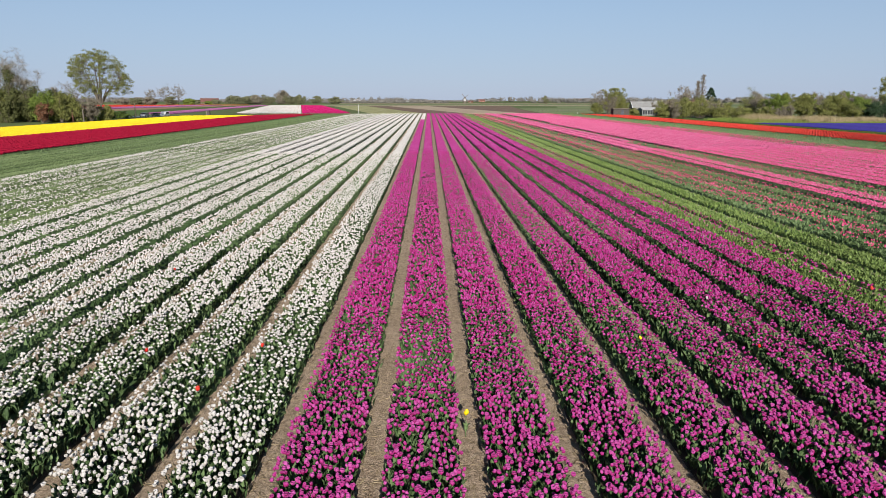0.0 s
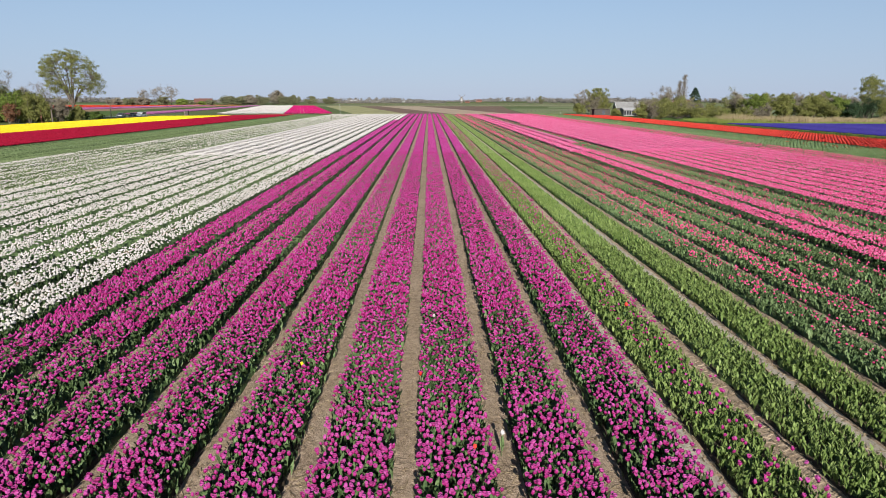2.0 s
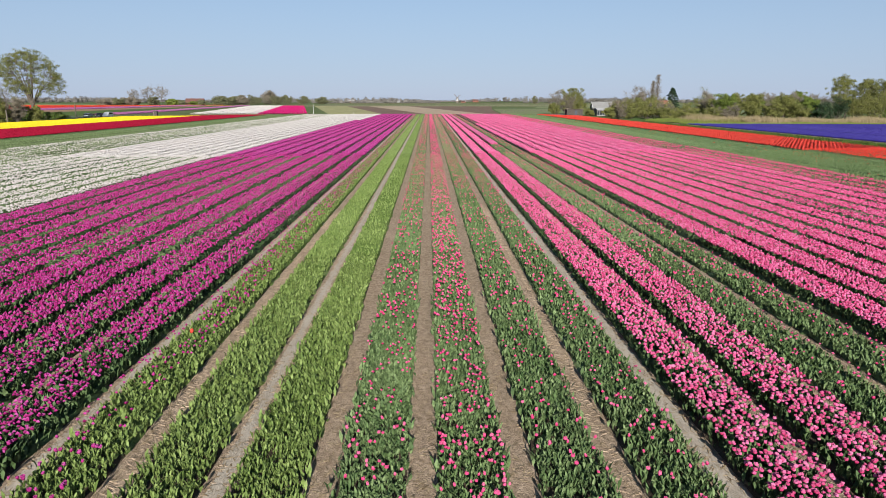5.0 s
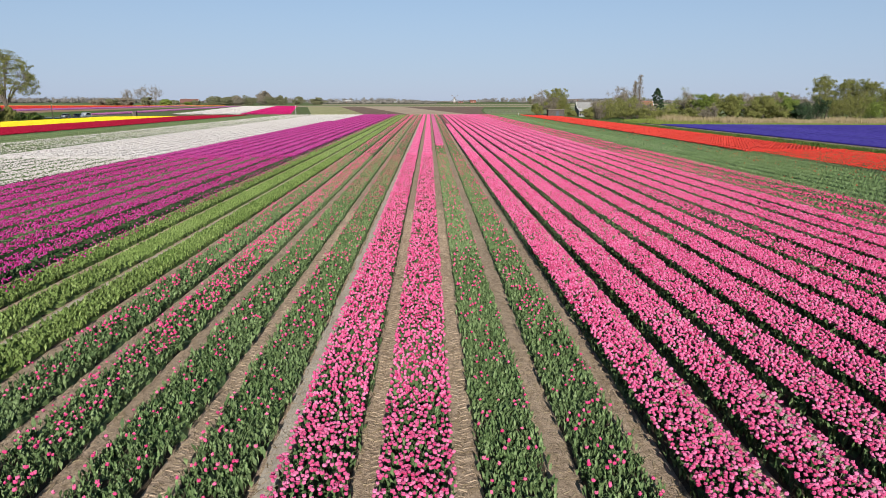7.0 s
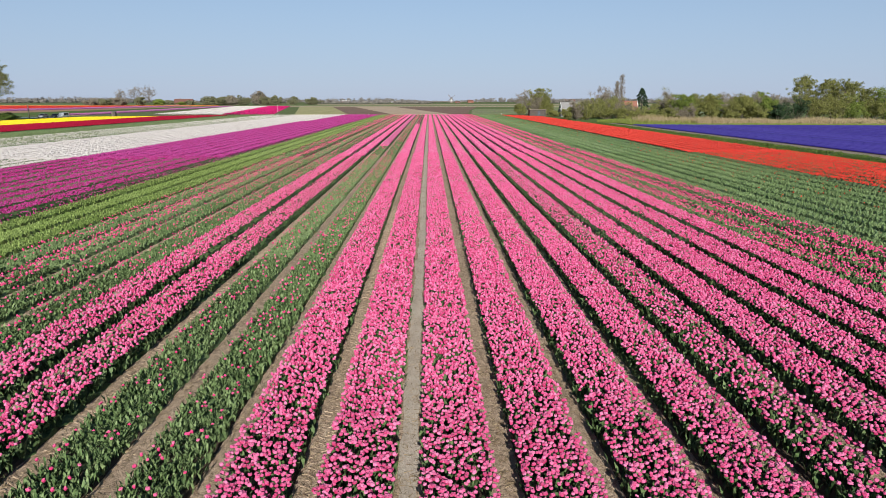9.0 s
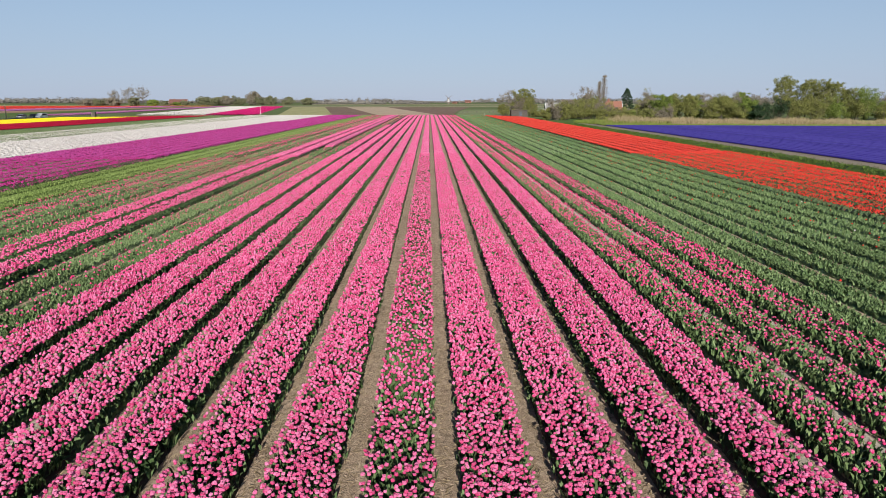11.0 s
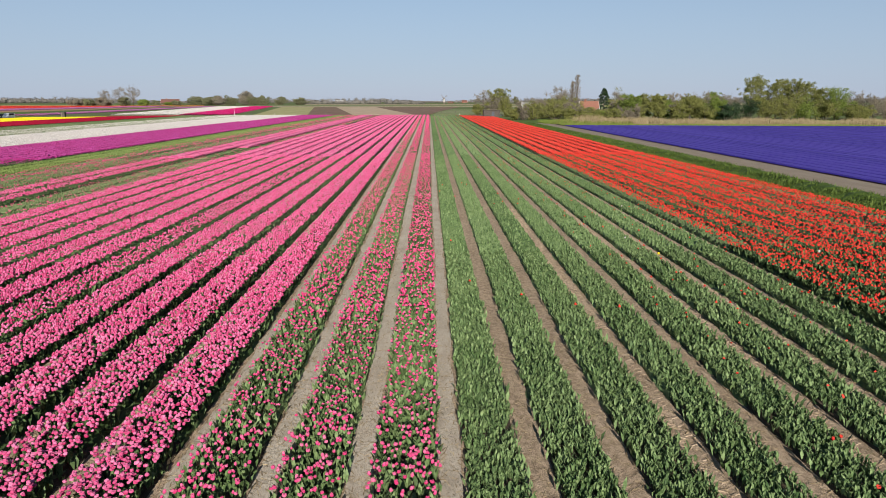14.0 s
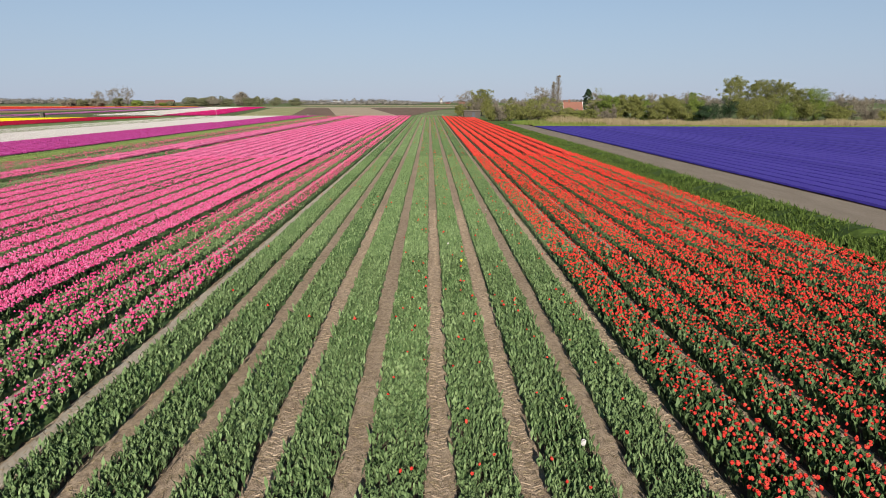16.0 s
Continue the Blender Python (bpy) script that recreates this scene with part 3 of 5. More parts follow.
# ---- trees and shrubs ----
BARK = plain_mat("grey brown bark", (0.070, 0.057, 0.044), (0.140, 0.118, 0.094), 3.0, 0.9)
FOLIAGE = {
    "olive": leaf_mat("olive spring leaves", (0.118, 0.128, 0.036), (0.172, 0.182, 0.052), (0.235, 0.240, 0.078), 0.4, 0.15, 1.2),
    "fresh": leaf_mat("fresh green leaves", (0.096, 0.138, 0.024), (0.140, 0.190, 0.036), (0.196, 0.246, 0.058), 0.4, 0.15, 1.2),
    "brown": leaf_mat("brown budding twigs", (0.120, 0.104, 0.076), (0.165, 0.144, 0.106), (0.215, 0.190, 0.142), 0.15, 0.15, 1.2),
    "dark": leaf_mat("dark evergreen needles", (0.00907, 0.022, 0.00907), (0.0168, 0.0375, 0.0155), (0.0349, 0.0621, 0.0271), 0.1, 0.3, 1.2),
    "reed": leaf_mat("dry straw coloured reed", (0.165, 0.128, 0.066), (0.250, 0.198, 0.110), (0.320, 0.262, 0.160), 0.2, 0.3),
    "bank": leaf_mat("lush dark bank herbs", (0.026, 0.048, 0.008), (0.058, 0.096, 0.017), (0.110, 0.156, 0.034), 0.2, 0.5),
    "garden": leaf_mat("dark olive garden leaves", (0.050, 0.056, 0.018), (0.078, 0.086, 0.028), (0.115, 0.122, 0.045), 0.3, 0.15, 1.2),
    "rust": leaf_mat("copper brown leaves", (0.0907, 0.0388, 0.0194), (0.136, 0.0615, 0.0323), (0.181, 0.0907, 0.0517), 0.2, 0.3),
    # Olive of the far copses, greyed and evened out to carry distance haze.
    "hazed_olive": leaf_mat("far spring trees greyed for haze", (0.085, 0.090, 0.046), (0.108, 0.112, 0.058), (0.132, 0.134, 0.072), 0.1, 0.05, 0.5),
    # Woods on the horizon: distance haze is put into this pale grey brown.
    "far": leaf_mat("far woods paled for haze", (0.132, 0.126, 0.112), (0.150, 0.142, 0.127), (0.170, 0.159, 0.142), 0.05, 0.02, 1.2),
}


def clump(heap, centre, radius, n, size, slot=0):
    """Small leaf faces round a twig end, most of them turned outwards and upwards."""
    d = rng.normal(0, 1, (n, 3))
    d /= np.linalg.norm(d, axis=1)[:, None] + 1e-9
    r = rng.uniform(0.15, 1.0, n) ** 0.5
    p = np.asarray(centre) + d * r[:, None] * np.asarray(radius)
    face = d + rng.normal(0, 0.45, (n, 3)) + (0, 0, 0.35)
    face /= np.linalg.norm(face, axis=1)[:, None] + 1e-9
    u = np.cross(face, rng.normal(0, 1, (n, 3)))
    u /= np.linalg.norm(u, axis=1)[:, None] + 1e-9
    w = np.cross(face, u)
    s = size * rng.uniform(0.45, 0.95, (n, 1))
    co = np.stack((p + u * s, p - u * s * 0.5 + w * s * 0.8, p - u * s * 0.6 - w * s * 0.7), 1)
    heap.put(co.reshape(-1, 3), np.arange(n * 3).reshape(-1, 3), slot)


def twig_spray(heap, root, reach, n, thick=0.035):
    """Thin bare twigs that spread from the end of a branch."""
    d = rng.normal(0, 1, (n, 3)) + (0, 0, 0.7)
    d /= np.linalg.norm(d, axis=1)[:, None] + 1e-9
    a = np.asarray(root) + d * reach * rng.uniform(0, 0.35, (n, 1))
    b = np.asarray(root) + d * reach * rng.uniform(0.6, 1.1, (n, 1))
    u = np.cross(d, rng.normal(0, 1, (n, 3)))
    u /= np.linalg.norm(u, axis=1)[:, None] + 1e-9
    heap.put(np.stack((a - u * thick, a + u * thick, b), 1).reshape(-1, 3), np.arange(n * 3).reshape(-1, 3))


def field_tree(x, y, height):
    """A broad dome of spring leaves on limbs that fan out from a short trunk."""
    top = thing("field_tree", (x, y, 0), "tall broad tree with airy olive green spring leaves", "tree")
    t, c = Heap(), Heap()
    fork = np.array((0.3, 0, height * 0.2))
    tube(t, (0, 0, -0.1), (0.1, 0, height * 0.1), 0.62, 0.48, 8)
    tube(t, (0.1, 0, height * 0.1), fork, 0.48, 0.42, 8)
    mid, rad = np.array((0.0, 0.0, height * 0.61)), np.array((8.2, 7.4, height * 0.40))
    limbs = []
    for i in range(14):
        a, lift = i * 2.4 + 0.3, 0.12 + 0.83 * ((i * 0.618) % 1)
        way = np.array((math.cos(a) * math.cos(lift * 1.5), math.sin(a) * math.cos(lift * 1.5), math.sin(lift * 1.5)))
        end = mid + way * rad * 0.78 - (0, 0, height * 0.10 * (1 - lift))
        knee = fork * 0.55 + end * 0.45 + (0, 0, 0.05 * height)
        tube(t, fork, knee, 0.24, 0.14, 6)
        tube(t, knee, end, 0.14, 0.05, 5)
        limbs += [knee * (1 - u) + end * u for u in np.linspace(0, 1, 8)]
    limbs = np.array(limbs)
    for i in range(300):
        z = 1 - 1.62 * (i + 0.5) / 300
        a, deep = i * 2.39996, rng.uniform(0.62, 1.0) ** 0.6
        r = math.sqrt(1 - z * z)
        g = mid + np.array((r * math.cos(a), r * math.sin(a), z)) * rad * deep + rng.normal(0, 0.3, 3) + (0.9 - 1.6 * z, 0, 0)
        s = limbs[np.argmin(((limbs - g) ** 2).sum(1) + 4 * np.maximum(0, limbs[:, 2] - g[2]))]
        tube(t, s, g, 0.06, 0.018, 4)
        if rng.uniform() < 0.12:
            continue
        for _ in range(2):
            w = g + rng.normal(0, 0.5, 3)
            tube(t, g, w, 0.022, 0.008, 3)
            clump(c, w, np.array((1.0, 1.0, 0.6)) * rng.uniform(0.6, 1.15), 56, 0.17)
    part("trunk", t.mesh("trunk", [BARK]), top)
    part("crown", c.mesh("crown", [FOLIAGE["olive"]]), top)


def tree(name, x, y, height, spread, foliage, label, leaves=5000, leaf_size=0.34, base=0.25, limbs=11, category="tree", group="", flat=1.0, twigs=0, open_crown=0.75):
    """A tapered trunk with limbs and boughs that carry many small leaves."""
    top = thing(name, (x, y, 0), label, category, group)
    height *= 0.93
    t, c = Heap(), Heap()
    r0 = height * 0.018 + 0.06
    pts = [np.array((0, 0, -0.1))]
    for i in range(1, 6):
        pts.append(np.array((rng.normal(0, 0.02) * height, rng.normal(0, 0.02) * height, height * 0.88 * i / 5)))
    for i in range(5):
        tube(t, pts[i], pts[i + 1], r0 * (1 - 0.17 * i), r0 * (1 - 0.17 * (i + 1)), 6)
    tips = []
    for i in range(limbs):
        f = base + (0.95 - base) * (i + rng.uniform(0, 0.8)) / limbs
        a = i * 2.4 + rng.uniform(-0.4, 0.4)
        start = np.array([np.interp(f * height, [p[2] for p in pts], [p[j] for p in pts]) for j in range(2)] + [f * height * 0.9])
        width = spread * 0.5 * math.sin(math.pi * min(0.98, 0.18 + 0.78 * (f - base) / (1 - base))) ** 0.7 * rng.uniform(0.75, 1.1)
        e = start + np.array((math.cos(a) * width, math.sin(a) * width, height * (0.03 + 0.17 * (1 - f)) * rng.uniform(0.8, 1.2) * flat))
        m = (start + e) / 2 + np.array((0, 0, -0.02 * height))
        r = r0 * 0.42 * (1.1 - f)
        tube(t, start, m, r, r * 0.7, 4)
        tube(t, m, e, r * 0.7, r * 0.25, 4)
        for j in range(8):
            u = rng.uniform(0.2, 1.0)
            s = start * (1 - u) + e * u
            g = s + np.clip(rng.normal(0, 1, 3), -1.3, 1.3) * np.array((0.12, 0.12, 0.10)) * spread + (0, 0, 0.03 * height)
            tube(t, s, g, r * 0.35, r * 0.08, 3)
            tips.append(g)
            for _ in range(twigs):
                w = g + rng.normal(0, 1, 3) * np.array((0.06, 0.06, 0.07)) * spread + (0, 0, 0.03 * height)
                tube(t, g, w, max(0.04, r * 0.12), 0.02, 3)
                tips.append(w)
    tips.append(pts[-1] + (0, 0, height * 0.07))
    per = max(6, leaves // len(tips))
    for g in tips:
        if rng.uniform() < open_crown or g is tips[-1]:
            s = rng.uniform(0.55, 1.2)
            if foliage == "brown":
                twig_spray(c, g, 0.13 * s * spread, int(per * s * 0.7), max(0.035, leaf_size * 0.2))
            else:
                clump(c, g, np.array((0.13, 0.13, 0.09)) * s * spread, int(per * s * 1.25), leaf_size * 0.9)
    part("trunk", t.mesh("trunk", [BARK]), top)
    part("crown", c.mesh("crown", [FOLIAGE[foliage]]), top)
    return top


def shrub(name, x, y, height, spread, foliage, label, leaves=3600, leaf_size=0.27, category="shrub", group="hedgerow shrubs"):
    """A bush of many stems, leafy to the ground."""
    top = thing(name, (x, y, 0), label, category, group)
    t, c = Heap(), Heap()
    n = 14
    for i in range(n):
        a, r = rng.uniform(0, 6.3), spread * 0.5 * rng.uniform(0.1, 0.95)
        hh = height * rng.uniform(0.55, 1.0) * (1 - 0.35 * (2 * r / spread) ** 2)
        e = np.array((r * math.cos(a), r * math.sin(a), hh))
        tube(t, (e[0] * 0.25, e[1] * 0.25, -0.05), e, 0.09, 0.03, 4)
        for j in range(4):
            u = rng.uniform(0.25, 1.0)
            g = np.array((e[0] * (0.25 + 0.75 * u), e[1] * (0.25 + 0.75 * u), hh * u)) + rng.normal(0, 0.06, 3) * spread
            g[2] = max(0.4, g[2])
            tube(t, e * u, g, 0.04, 0.015, 3)
            if foliage == "brown" and leaf_size < 0.6:
                twig_spray(c, g, 0.2 * min(spread, height), leaves // (n * 4), 0.045)
            else:
                clump(c, g, np.array((0.15 * spread, 0.15 * spread, 0.14 * height)) * rng.uniform(0.7, 1.25), int(leaves * 1.2) // (n * 4), leaf_size * 0.9)
    part("branchwork", t.mesh("branchwork", [BARK]), top)
    part("crown", c.mesh("crown", [FOLIAGE[foliage]]), top)
    return top


def conifer(x, y, height, spread):
    top = thing("conifer_tree", (x, y, 0), "dark green conifer beside the farmhouse", "tree")
    t, c = Heap(), Heap()
    tube(t, (0, 0, -0.1), (0, 0, height * 0.97), 0.28, 0.03, 6)
    for i in range(60):
        f = 0.06 + 0.92 * i / 60
        a = i * 2.4
        w = spread * 0.5 * (1 - f) ** 0.8 * rng.uniform(0.75, 1.15) + 0.15
        e = np.array((w * math.cos(a), w * math.sin(a), height * f - 0.12 * w))
        tube(t, (0, 0, height * f), e, 0.05, 0.015, 3)
        for u in (0.45, 0.8, 1.0):
            clump(c, np.array((0, 0, height * f)) * (1 - u) + e * u, (0.5, 0.5, 0.35), 26, 0.32)
    part("trunk", t.mesh("trunk", [BARK]), top)
    part("crown", c.mesh("crown", [FOLIAGE["dark"]]), top)


field_tree(-100.0, 206, 20.4)

# right of the fields: trees and shrubs behind the hyacinths (x, y, height, spread, foliage)
for x, y, hh, w, f in ((113.8, 218, 8.4, 8, "fresh"), (119.6, 224, 9.0, 8, "olive"), (120.8, 214, 8.6, 7, "olive"), (124.5, 220, 7.8, 7, "fresh"), (131.6, 214, 8.1, 8, "olive"),
                       (136.0, 222, 7.6, 7, "olive"), (140.5, 216, 7.0, 7, "fresh"), (147.7, 234, 9.6, 7, "fresh"), (182.1, 222, 10.3, 11, "fresh"), (187.0, 218, 5.0, 7, "olive")):
    tree("hedge_tree", x, y, hh, w, f, "small hedgerow tree in fresh green spring leaf", 8200, 0.26, 0.05, 15, group="hedgerow trees", open_crown=1.0)
for x, y, hh, w in ((129.8, 226, 8.4, 8), (143.3, 230, 8.8, 9), (150.1, 228, 8.4, 8), (192.7, 228, 8.8, 9), (194.5, 222, 7.6, 8), (201.0, 226, 7.4, 9), (137, 232, 8.2, 8)):
    tree("bare_tree", x, y, hh, w, "brown", "bare brown tree with budding twigs", 5200, 0.23, 0.08, 13, group="hedgerow trees", twigs=1, open_crown=1.0)
for x, y, hh, w in ((156.1, 226, 14.8, 7.0), (161.0, 230, 15.6, 7.4), (165.0, 227, 14.3, 7), (170.3, 231, 14.4, 7), (171.2, 226, 14.6, 6.4), (176.1, 229, 13.6, 6.6), (177.6, 224, 11.2, 6.5)):
    tree("tall_tree", x, y, hh, w, "olive", "tall slender tree with thin olive green leaves", 7800, 0.22, 0.10, 18, group="hedgerow trees", flat=1.4, open_crown=1.0)
for x, y, hh, w, f in ((152.1, 220, 6.2, 8, "dark"), (146, 219, 5.0, 8, "dark"), (158, 219, 6.0, 8, "olive"), (164, 218, 6.6, 9, "olive"), (170, 219, 6.4, 9, "fresh"),
                       (176, 217, 5.6, 8, "olive"), (103.6, 230, 2.9, 9, "olive"), (96.4, 226, 5.0, 9, "brown"), (91.5, 224, 5.2, 8, "olive"), (106.4, 212, 2.9, 8, "olive"),
                       (112.0, 208, 4.2, 7, "brown"), (112.4, 222, 5.4, 7, "olive"), (89.7, 244, 5.4, 8, "brown"), (86.0, 249, 2.4, 6, "brown"), (93.6, 238, 6.0, 8, "olive"),
                       (99.5, 238, 7.2, 9, "olive"), (127.0, 212, 4.6, 7, "olive"), (135.0, 211, 4.6, 7, "olive"), (142.0, 212, 4.4, 7, "dark"), (105.5, 240, 2.9, 9, "brown"), (109.5, 228, 2.9, 9, "olive"), (101.5, 216, 2.9, 8, "olive"), (106.5, 228, 2.9, 8, "brown"), (117.6, 240, 8.0, 9, "olive"), (104.5, 220, 2.9, 7, "fresh"), (114.5, 229, 7.0, 9, "brown"), (119.0, 231, 7.4, 8, "olive"), (110.6, 218, 3.6, 7, "brown"), (115.5, 216, 5.0, 7, "olive"),
                       (117.0, 236, 6.4, 10, "brown"), (183.0, 214, 3.6, 8, "olive"), (196.0, 216, 3.6, 8, "brown"), (205.0, 224, 3.2, 8, "olive"), (95.0, 218, 3.6, 6, "olive"), (80.2, 218, 4.8, 6.5, "brown"), (83.0, 217, 5.2, 6.5, "olive"), (78.2, 219.5, 3.4, 5, "olive"), (87.6, 235, 3.8, 7, "olive"), (90.6, 252, 4.6, 6, "brown"), (101.8, 232, 4.2, 5, "olive"), (85.8, 242, 4.8, 6, "olive"), (89.0, 243, 5.2, 6, "brown"), (93.4, 247, 5.6, 7, "olive")):
    shrub("shrub", x, y, hh * 1.2, w * 1.15, f, "dense bushy shrub of %s branches by the reed bank" % {"dark": "dark green", "olive": "olive green", "fresh": "bright green", "brown": "brownish"}[f])
tree("shed_tree", 79.5, 287, 12.0, 10, "olive", "spreading olive green tree behind the wooden shed", 3600, 0.42, 0.2, 12, open_crown=0.95)
tree("shed_tree", 72.8, 286, 11.0, 9, "brown", "brownish tree in bud behind the wooden shed", 2600, 0.36, 0.15, 12, twigs=1, open_crown=0.95)
shrub("shrub", 71.0, 281, 6.0, 7, "olive", "olive shrub behind the wooden shed")
for x, y, hh, w, f in ((76.5, 284, 8.5, 8, "brown"), (80.6, 262, 2.6, 6, "olive"), (81.5, 282, 9.0, 8, "olive"), (94.6, 274, 6.6, 7, "brown"), (94.0, 262, 8.2, 9, "olive"), (98.5, 257, 8.6, 8, "brown"), (93.0, 256, 4.6, 7, "olive")):
    shrub("shrub", x, y, hh, w, f, "dense %s shrub beside the wooden shed" % {"olive": "olive green", "brown": "brownish"}[f])
tree("bare_tree", 100.8, 262, 11.2, 10, "brown", "bare wide brown tree beside the poplar", 6500, 0.22, 0.3, 13, twigs=3, open_crown=0.8)


def poplar(x, y, height, spread):
    top = thing("poplar_tree", (x, y, 0), "tall narrow poplar with bare pale twigs", "tree")
    t, c = Heap(), Heap()
    tube(t, (0, 0, -0.1), (0, 0, height * 0.6), 0.3, 0.16, 6)
    tube(t, (0, 0, height * 0.6), (0.1, 0, height), 0.16, 0.03, 5)
    for i in range(46):
        f = 0.12 + 0.8 * i / 46
        a = i * 2.4
        w = spread * 0.5 * (0.5 + 0.6 * math.sin(math.pi * f)) * rng.uniform(0.6, 1.0) * (1 - f) ** 0.4
        s, e = np.array((0, 0, height * f)), np.array((w * math.cos(a), w * math.sin(a), min(height * 1.0, height * (f + rng.uniform(0.12, 0.2)))))
        tube(t, s, e, 0.07, 0.02, 3)
        for _ in range(3):
            g = s + (e - s) * rng.uniform(0.4, 1.0)
            tube(t, g, g + rng.normal(0, 0.25, 3) + (0, 0, 1.0), 0.03, 0.012, 3)
        twig_spray(c, e, 1.0, 26, 0.03)
        twig_spray(c, (s + e) / 2, 0.9, 18, 0.03)
    part("trunk", t.mesh("trunk", [BARK]), top)
    part("crown", c.mesh("crown", [FOLIAGE["brown"]]), top)


poplar(105.8, 259, 14.9, 3.6)
poplar(104.2, 259.5, 12.6, 2.4)
conifer(127.4, 302, 11.6, 10.0)

# ---- reeds along the far side of the hyacinths ----
BLADE = (arr((-0.03, 0, 0), (0.03, 0, 0), (0.0, 0.02, 1.0)), np.array(((0, 1, 2),)))


def reed_bed(name, x0, x1, y0, y1, height, per, foliage, label, slope=0.0, wide=2.4, category="reeds"):
    top = thing(name, (x0, y0, 0), label, category, kind="stuff")
    xy = strew(0, x1 - x0, 0, y1 - y0, per)
    n = len(xy)
    patch = 0.55 + 0.45 * np.sin(xy[:, 0] * 0.35) * np.sin(xy[:, 0] * 0.13 + 1.3)
    hh = height * rng.uniform(0.35, 1.15, n) * (0.45 + 0.6 * patch)
    h = Heap()
    h.scatter(BLADE, np.column_stack((xy[:, 0], xy[:, 1] + slope * xy[:, 0], np.zeros(n))), rng.uniform(-0.9, 0.9, n),
              np.column_stack((np.full(n, wide), np.full(n, 1.0), hh)), 0, rng.normal(0, 0.16, (n, 2)))
    part("blades", h.mesh("blades", [FOLIAGE[foliage]]), top, kind="stuff")


reed_bed("reed_fringe", 104, 172, 180, 187, 1.9, 26, "reed", "fringe of dry straw coloured reeds", -0.13, 1.7)
reed_bed("reed_fringe", 90, 106, 186, 194, 2.3, 14, "reed", "patch of dry reeds before the shrubs", -0.1, 1.8)
reed_bed("bank_herbs", 84, 190, 170.5, 181, 0.5, 9, "fresh", "low bright green herbs before the reeds", -0.13, category="herbs")
reed_bed("bank_herbs", 84, 190, 184, 194, 1.4, 5, "olive", "olive green herbs among the reeds", -0.13, category="herbs")
reed_bed("bank_herbs", 81, 100, 184, 196, 1.0, 16, "fresh", "bright green grass tussocks at the end of the track", category="herbs")
reed_bed("reed_fringe", 172, 215, 172, 180, 1.0, 6, "olive", "thin olive herbs at the field edge", -0.06, category="herbs")


# ---- lush bank between the red tulips and the track ----
def lush_bank():
    top = thing("grass_bank", (74.9, 0, 0), "low bank overgrown with lush dark green herbs", "bank", kind="stuff")
    h = Heap()
    ny = 520
    gy = np.linspace(-14, 184, ny)
    prof = ((0.5, 0.0), (1.0, 0.10), (1.6, 0.28), (2.2, 0.34), (2.8, 0.25), (3.2, 0.10), (3.5, 0.0))
    nx = len(prof)
    bulge = 1 + 0.45 * np.sin(gy * 0.9) * np.sin(gy * 0.37 + 1) + rng.uniform(-0.25, 0.25, ny)
    gx = np.array([p for p, _ in prof])[None] + rng.normal(0, 0.07, (ny, nx))
    gz = np.array([z for _, z in prof])[None] * bulge[:, None] + 0.03 + rng.uniform(0, 0.07, (ny, nx)) * (np.array([z for _, z in prof])[None] > 0)
    co = np.stack((gx, np.broadcast_to(gy[:, None], gx.shape), gz), 2).reshape(-1, 3)
    i = (np.arange(ny - 1)[:, None] * nx + np.arange(nx - 1)[None]).ravel()
    h.put(co, np.concatenate((np.stack((i, i + 1, i + nx + 1), 1), np.stack((i, i + nx + 1, i + nx), 1))))
    for ya, yb, per, size in ((22, 70, 260, 0.075), (70, 184, 75, 0.15)):
        xy = strew(0.5, 3.4, ya, yb, per)
        n = len(xy)
        z = np.interp(xy[:, 0], [p for p, _ in prof], [q for _, q in prof]) + 0.05
        q = rng.normal(0, 1, (n, 3, 3)) * size * 0.5
        h.put((np.column_stack((xy, z + rng.uniform(-0.06, 0.06, n)))[:, None, :] + q).reshape(-1, 3), np.arange(n * 3).reshape(-1, 3))
    part("herbs", h.mesh("herbs", [FOLIAGE["bank"]]), top, kind="stuff")
    g = Heap()
    xy = strew(-0.4, 1.2, 18, 120, 60)
    n = len(xy)
    g.scatter(BLADE, np.column_stack((xy, np.full(n, 0.03))), rng.uniform(0, 6, n), np.column_stack((np.full(n, 1.6), np.ones(n), rng.uniform(0.1, 0.28, n))), 0, rng.normal(0, 0.3, (n, 2)))
    xy = strew(0.5, 3.5, 18, 120, 24) + rng.normal(0, 0.1, (1, 2))
    xy = xy[np.sin(xy[:, 0] * 2.1 + 0.7 * np.sin(xy[:, 1] * 0.9)) * np.sin(xy[:, 1] * 1.3) > -0.25]
    n = len(xy)
    z = np.interp(xy[:, 0], [p for p, _ in prof], [q for _, q in prof])
    g.scatter(BLADE, np.column_stack((xy, z)), rng.uniform(0, 6, n), np.column_stack((np.full(n, 1.9), np.ones(n), rng.uniform(0.15, 0.42, n))), 0, rng.normal(0, 0.3, (n, 2)))
    part("grass", g.mesh("grass", [FOLIAGE["bank"]]), top, kind="stuff")


lush_bank()

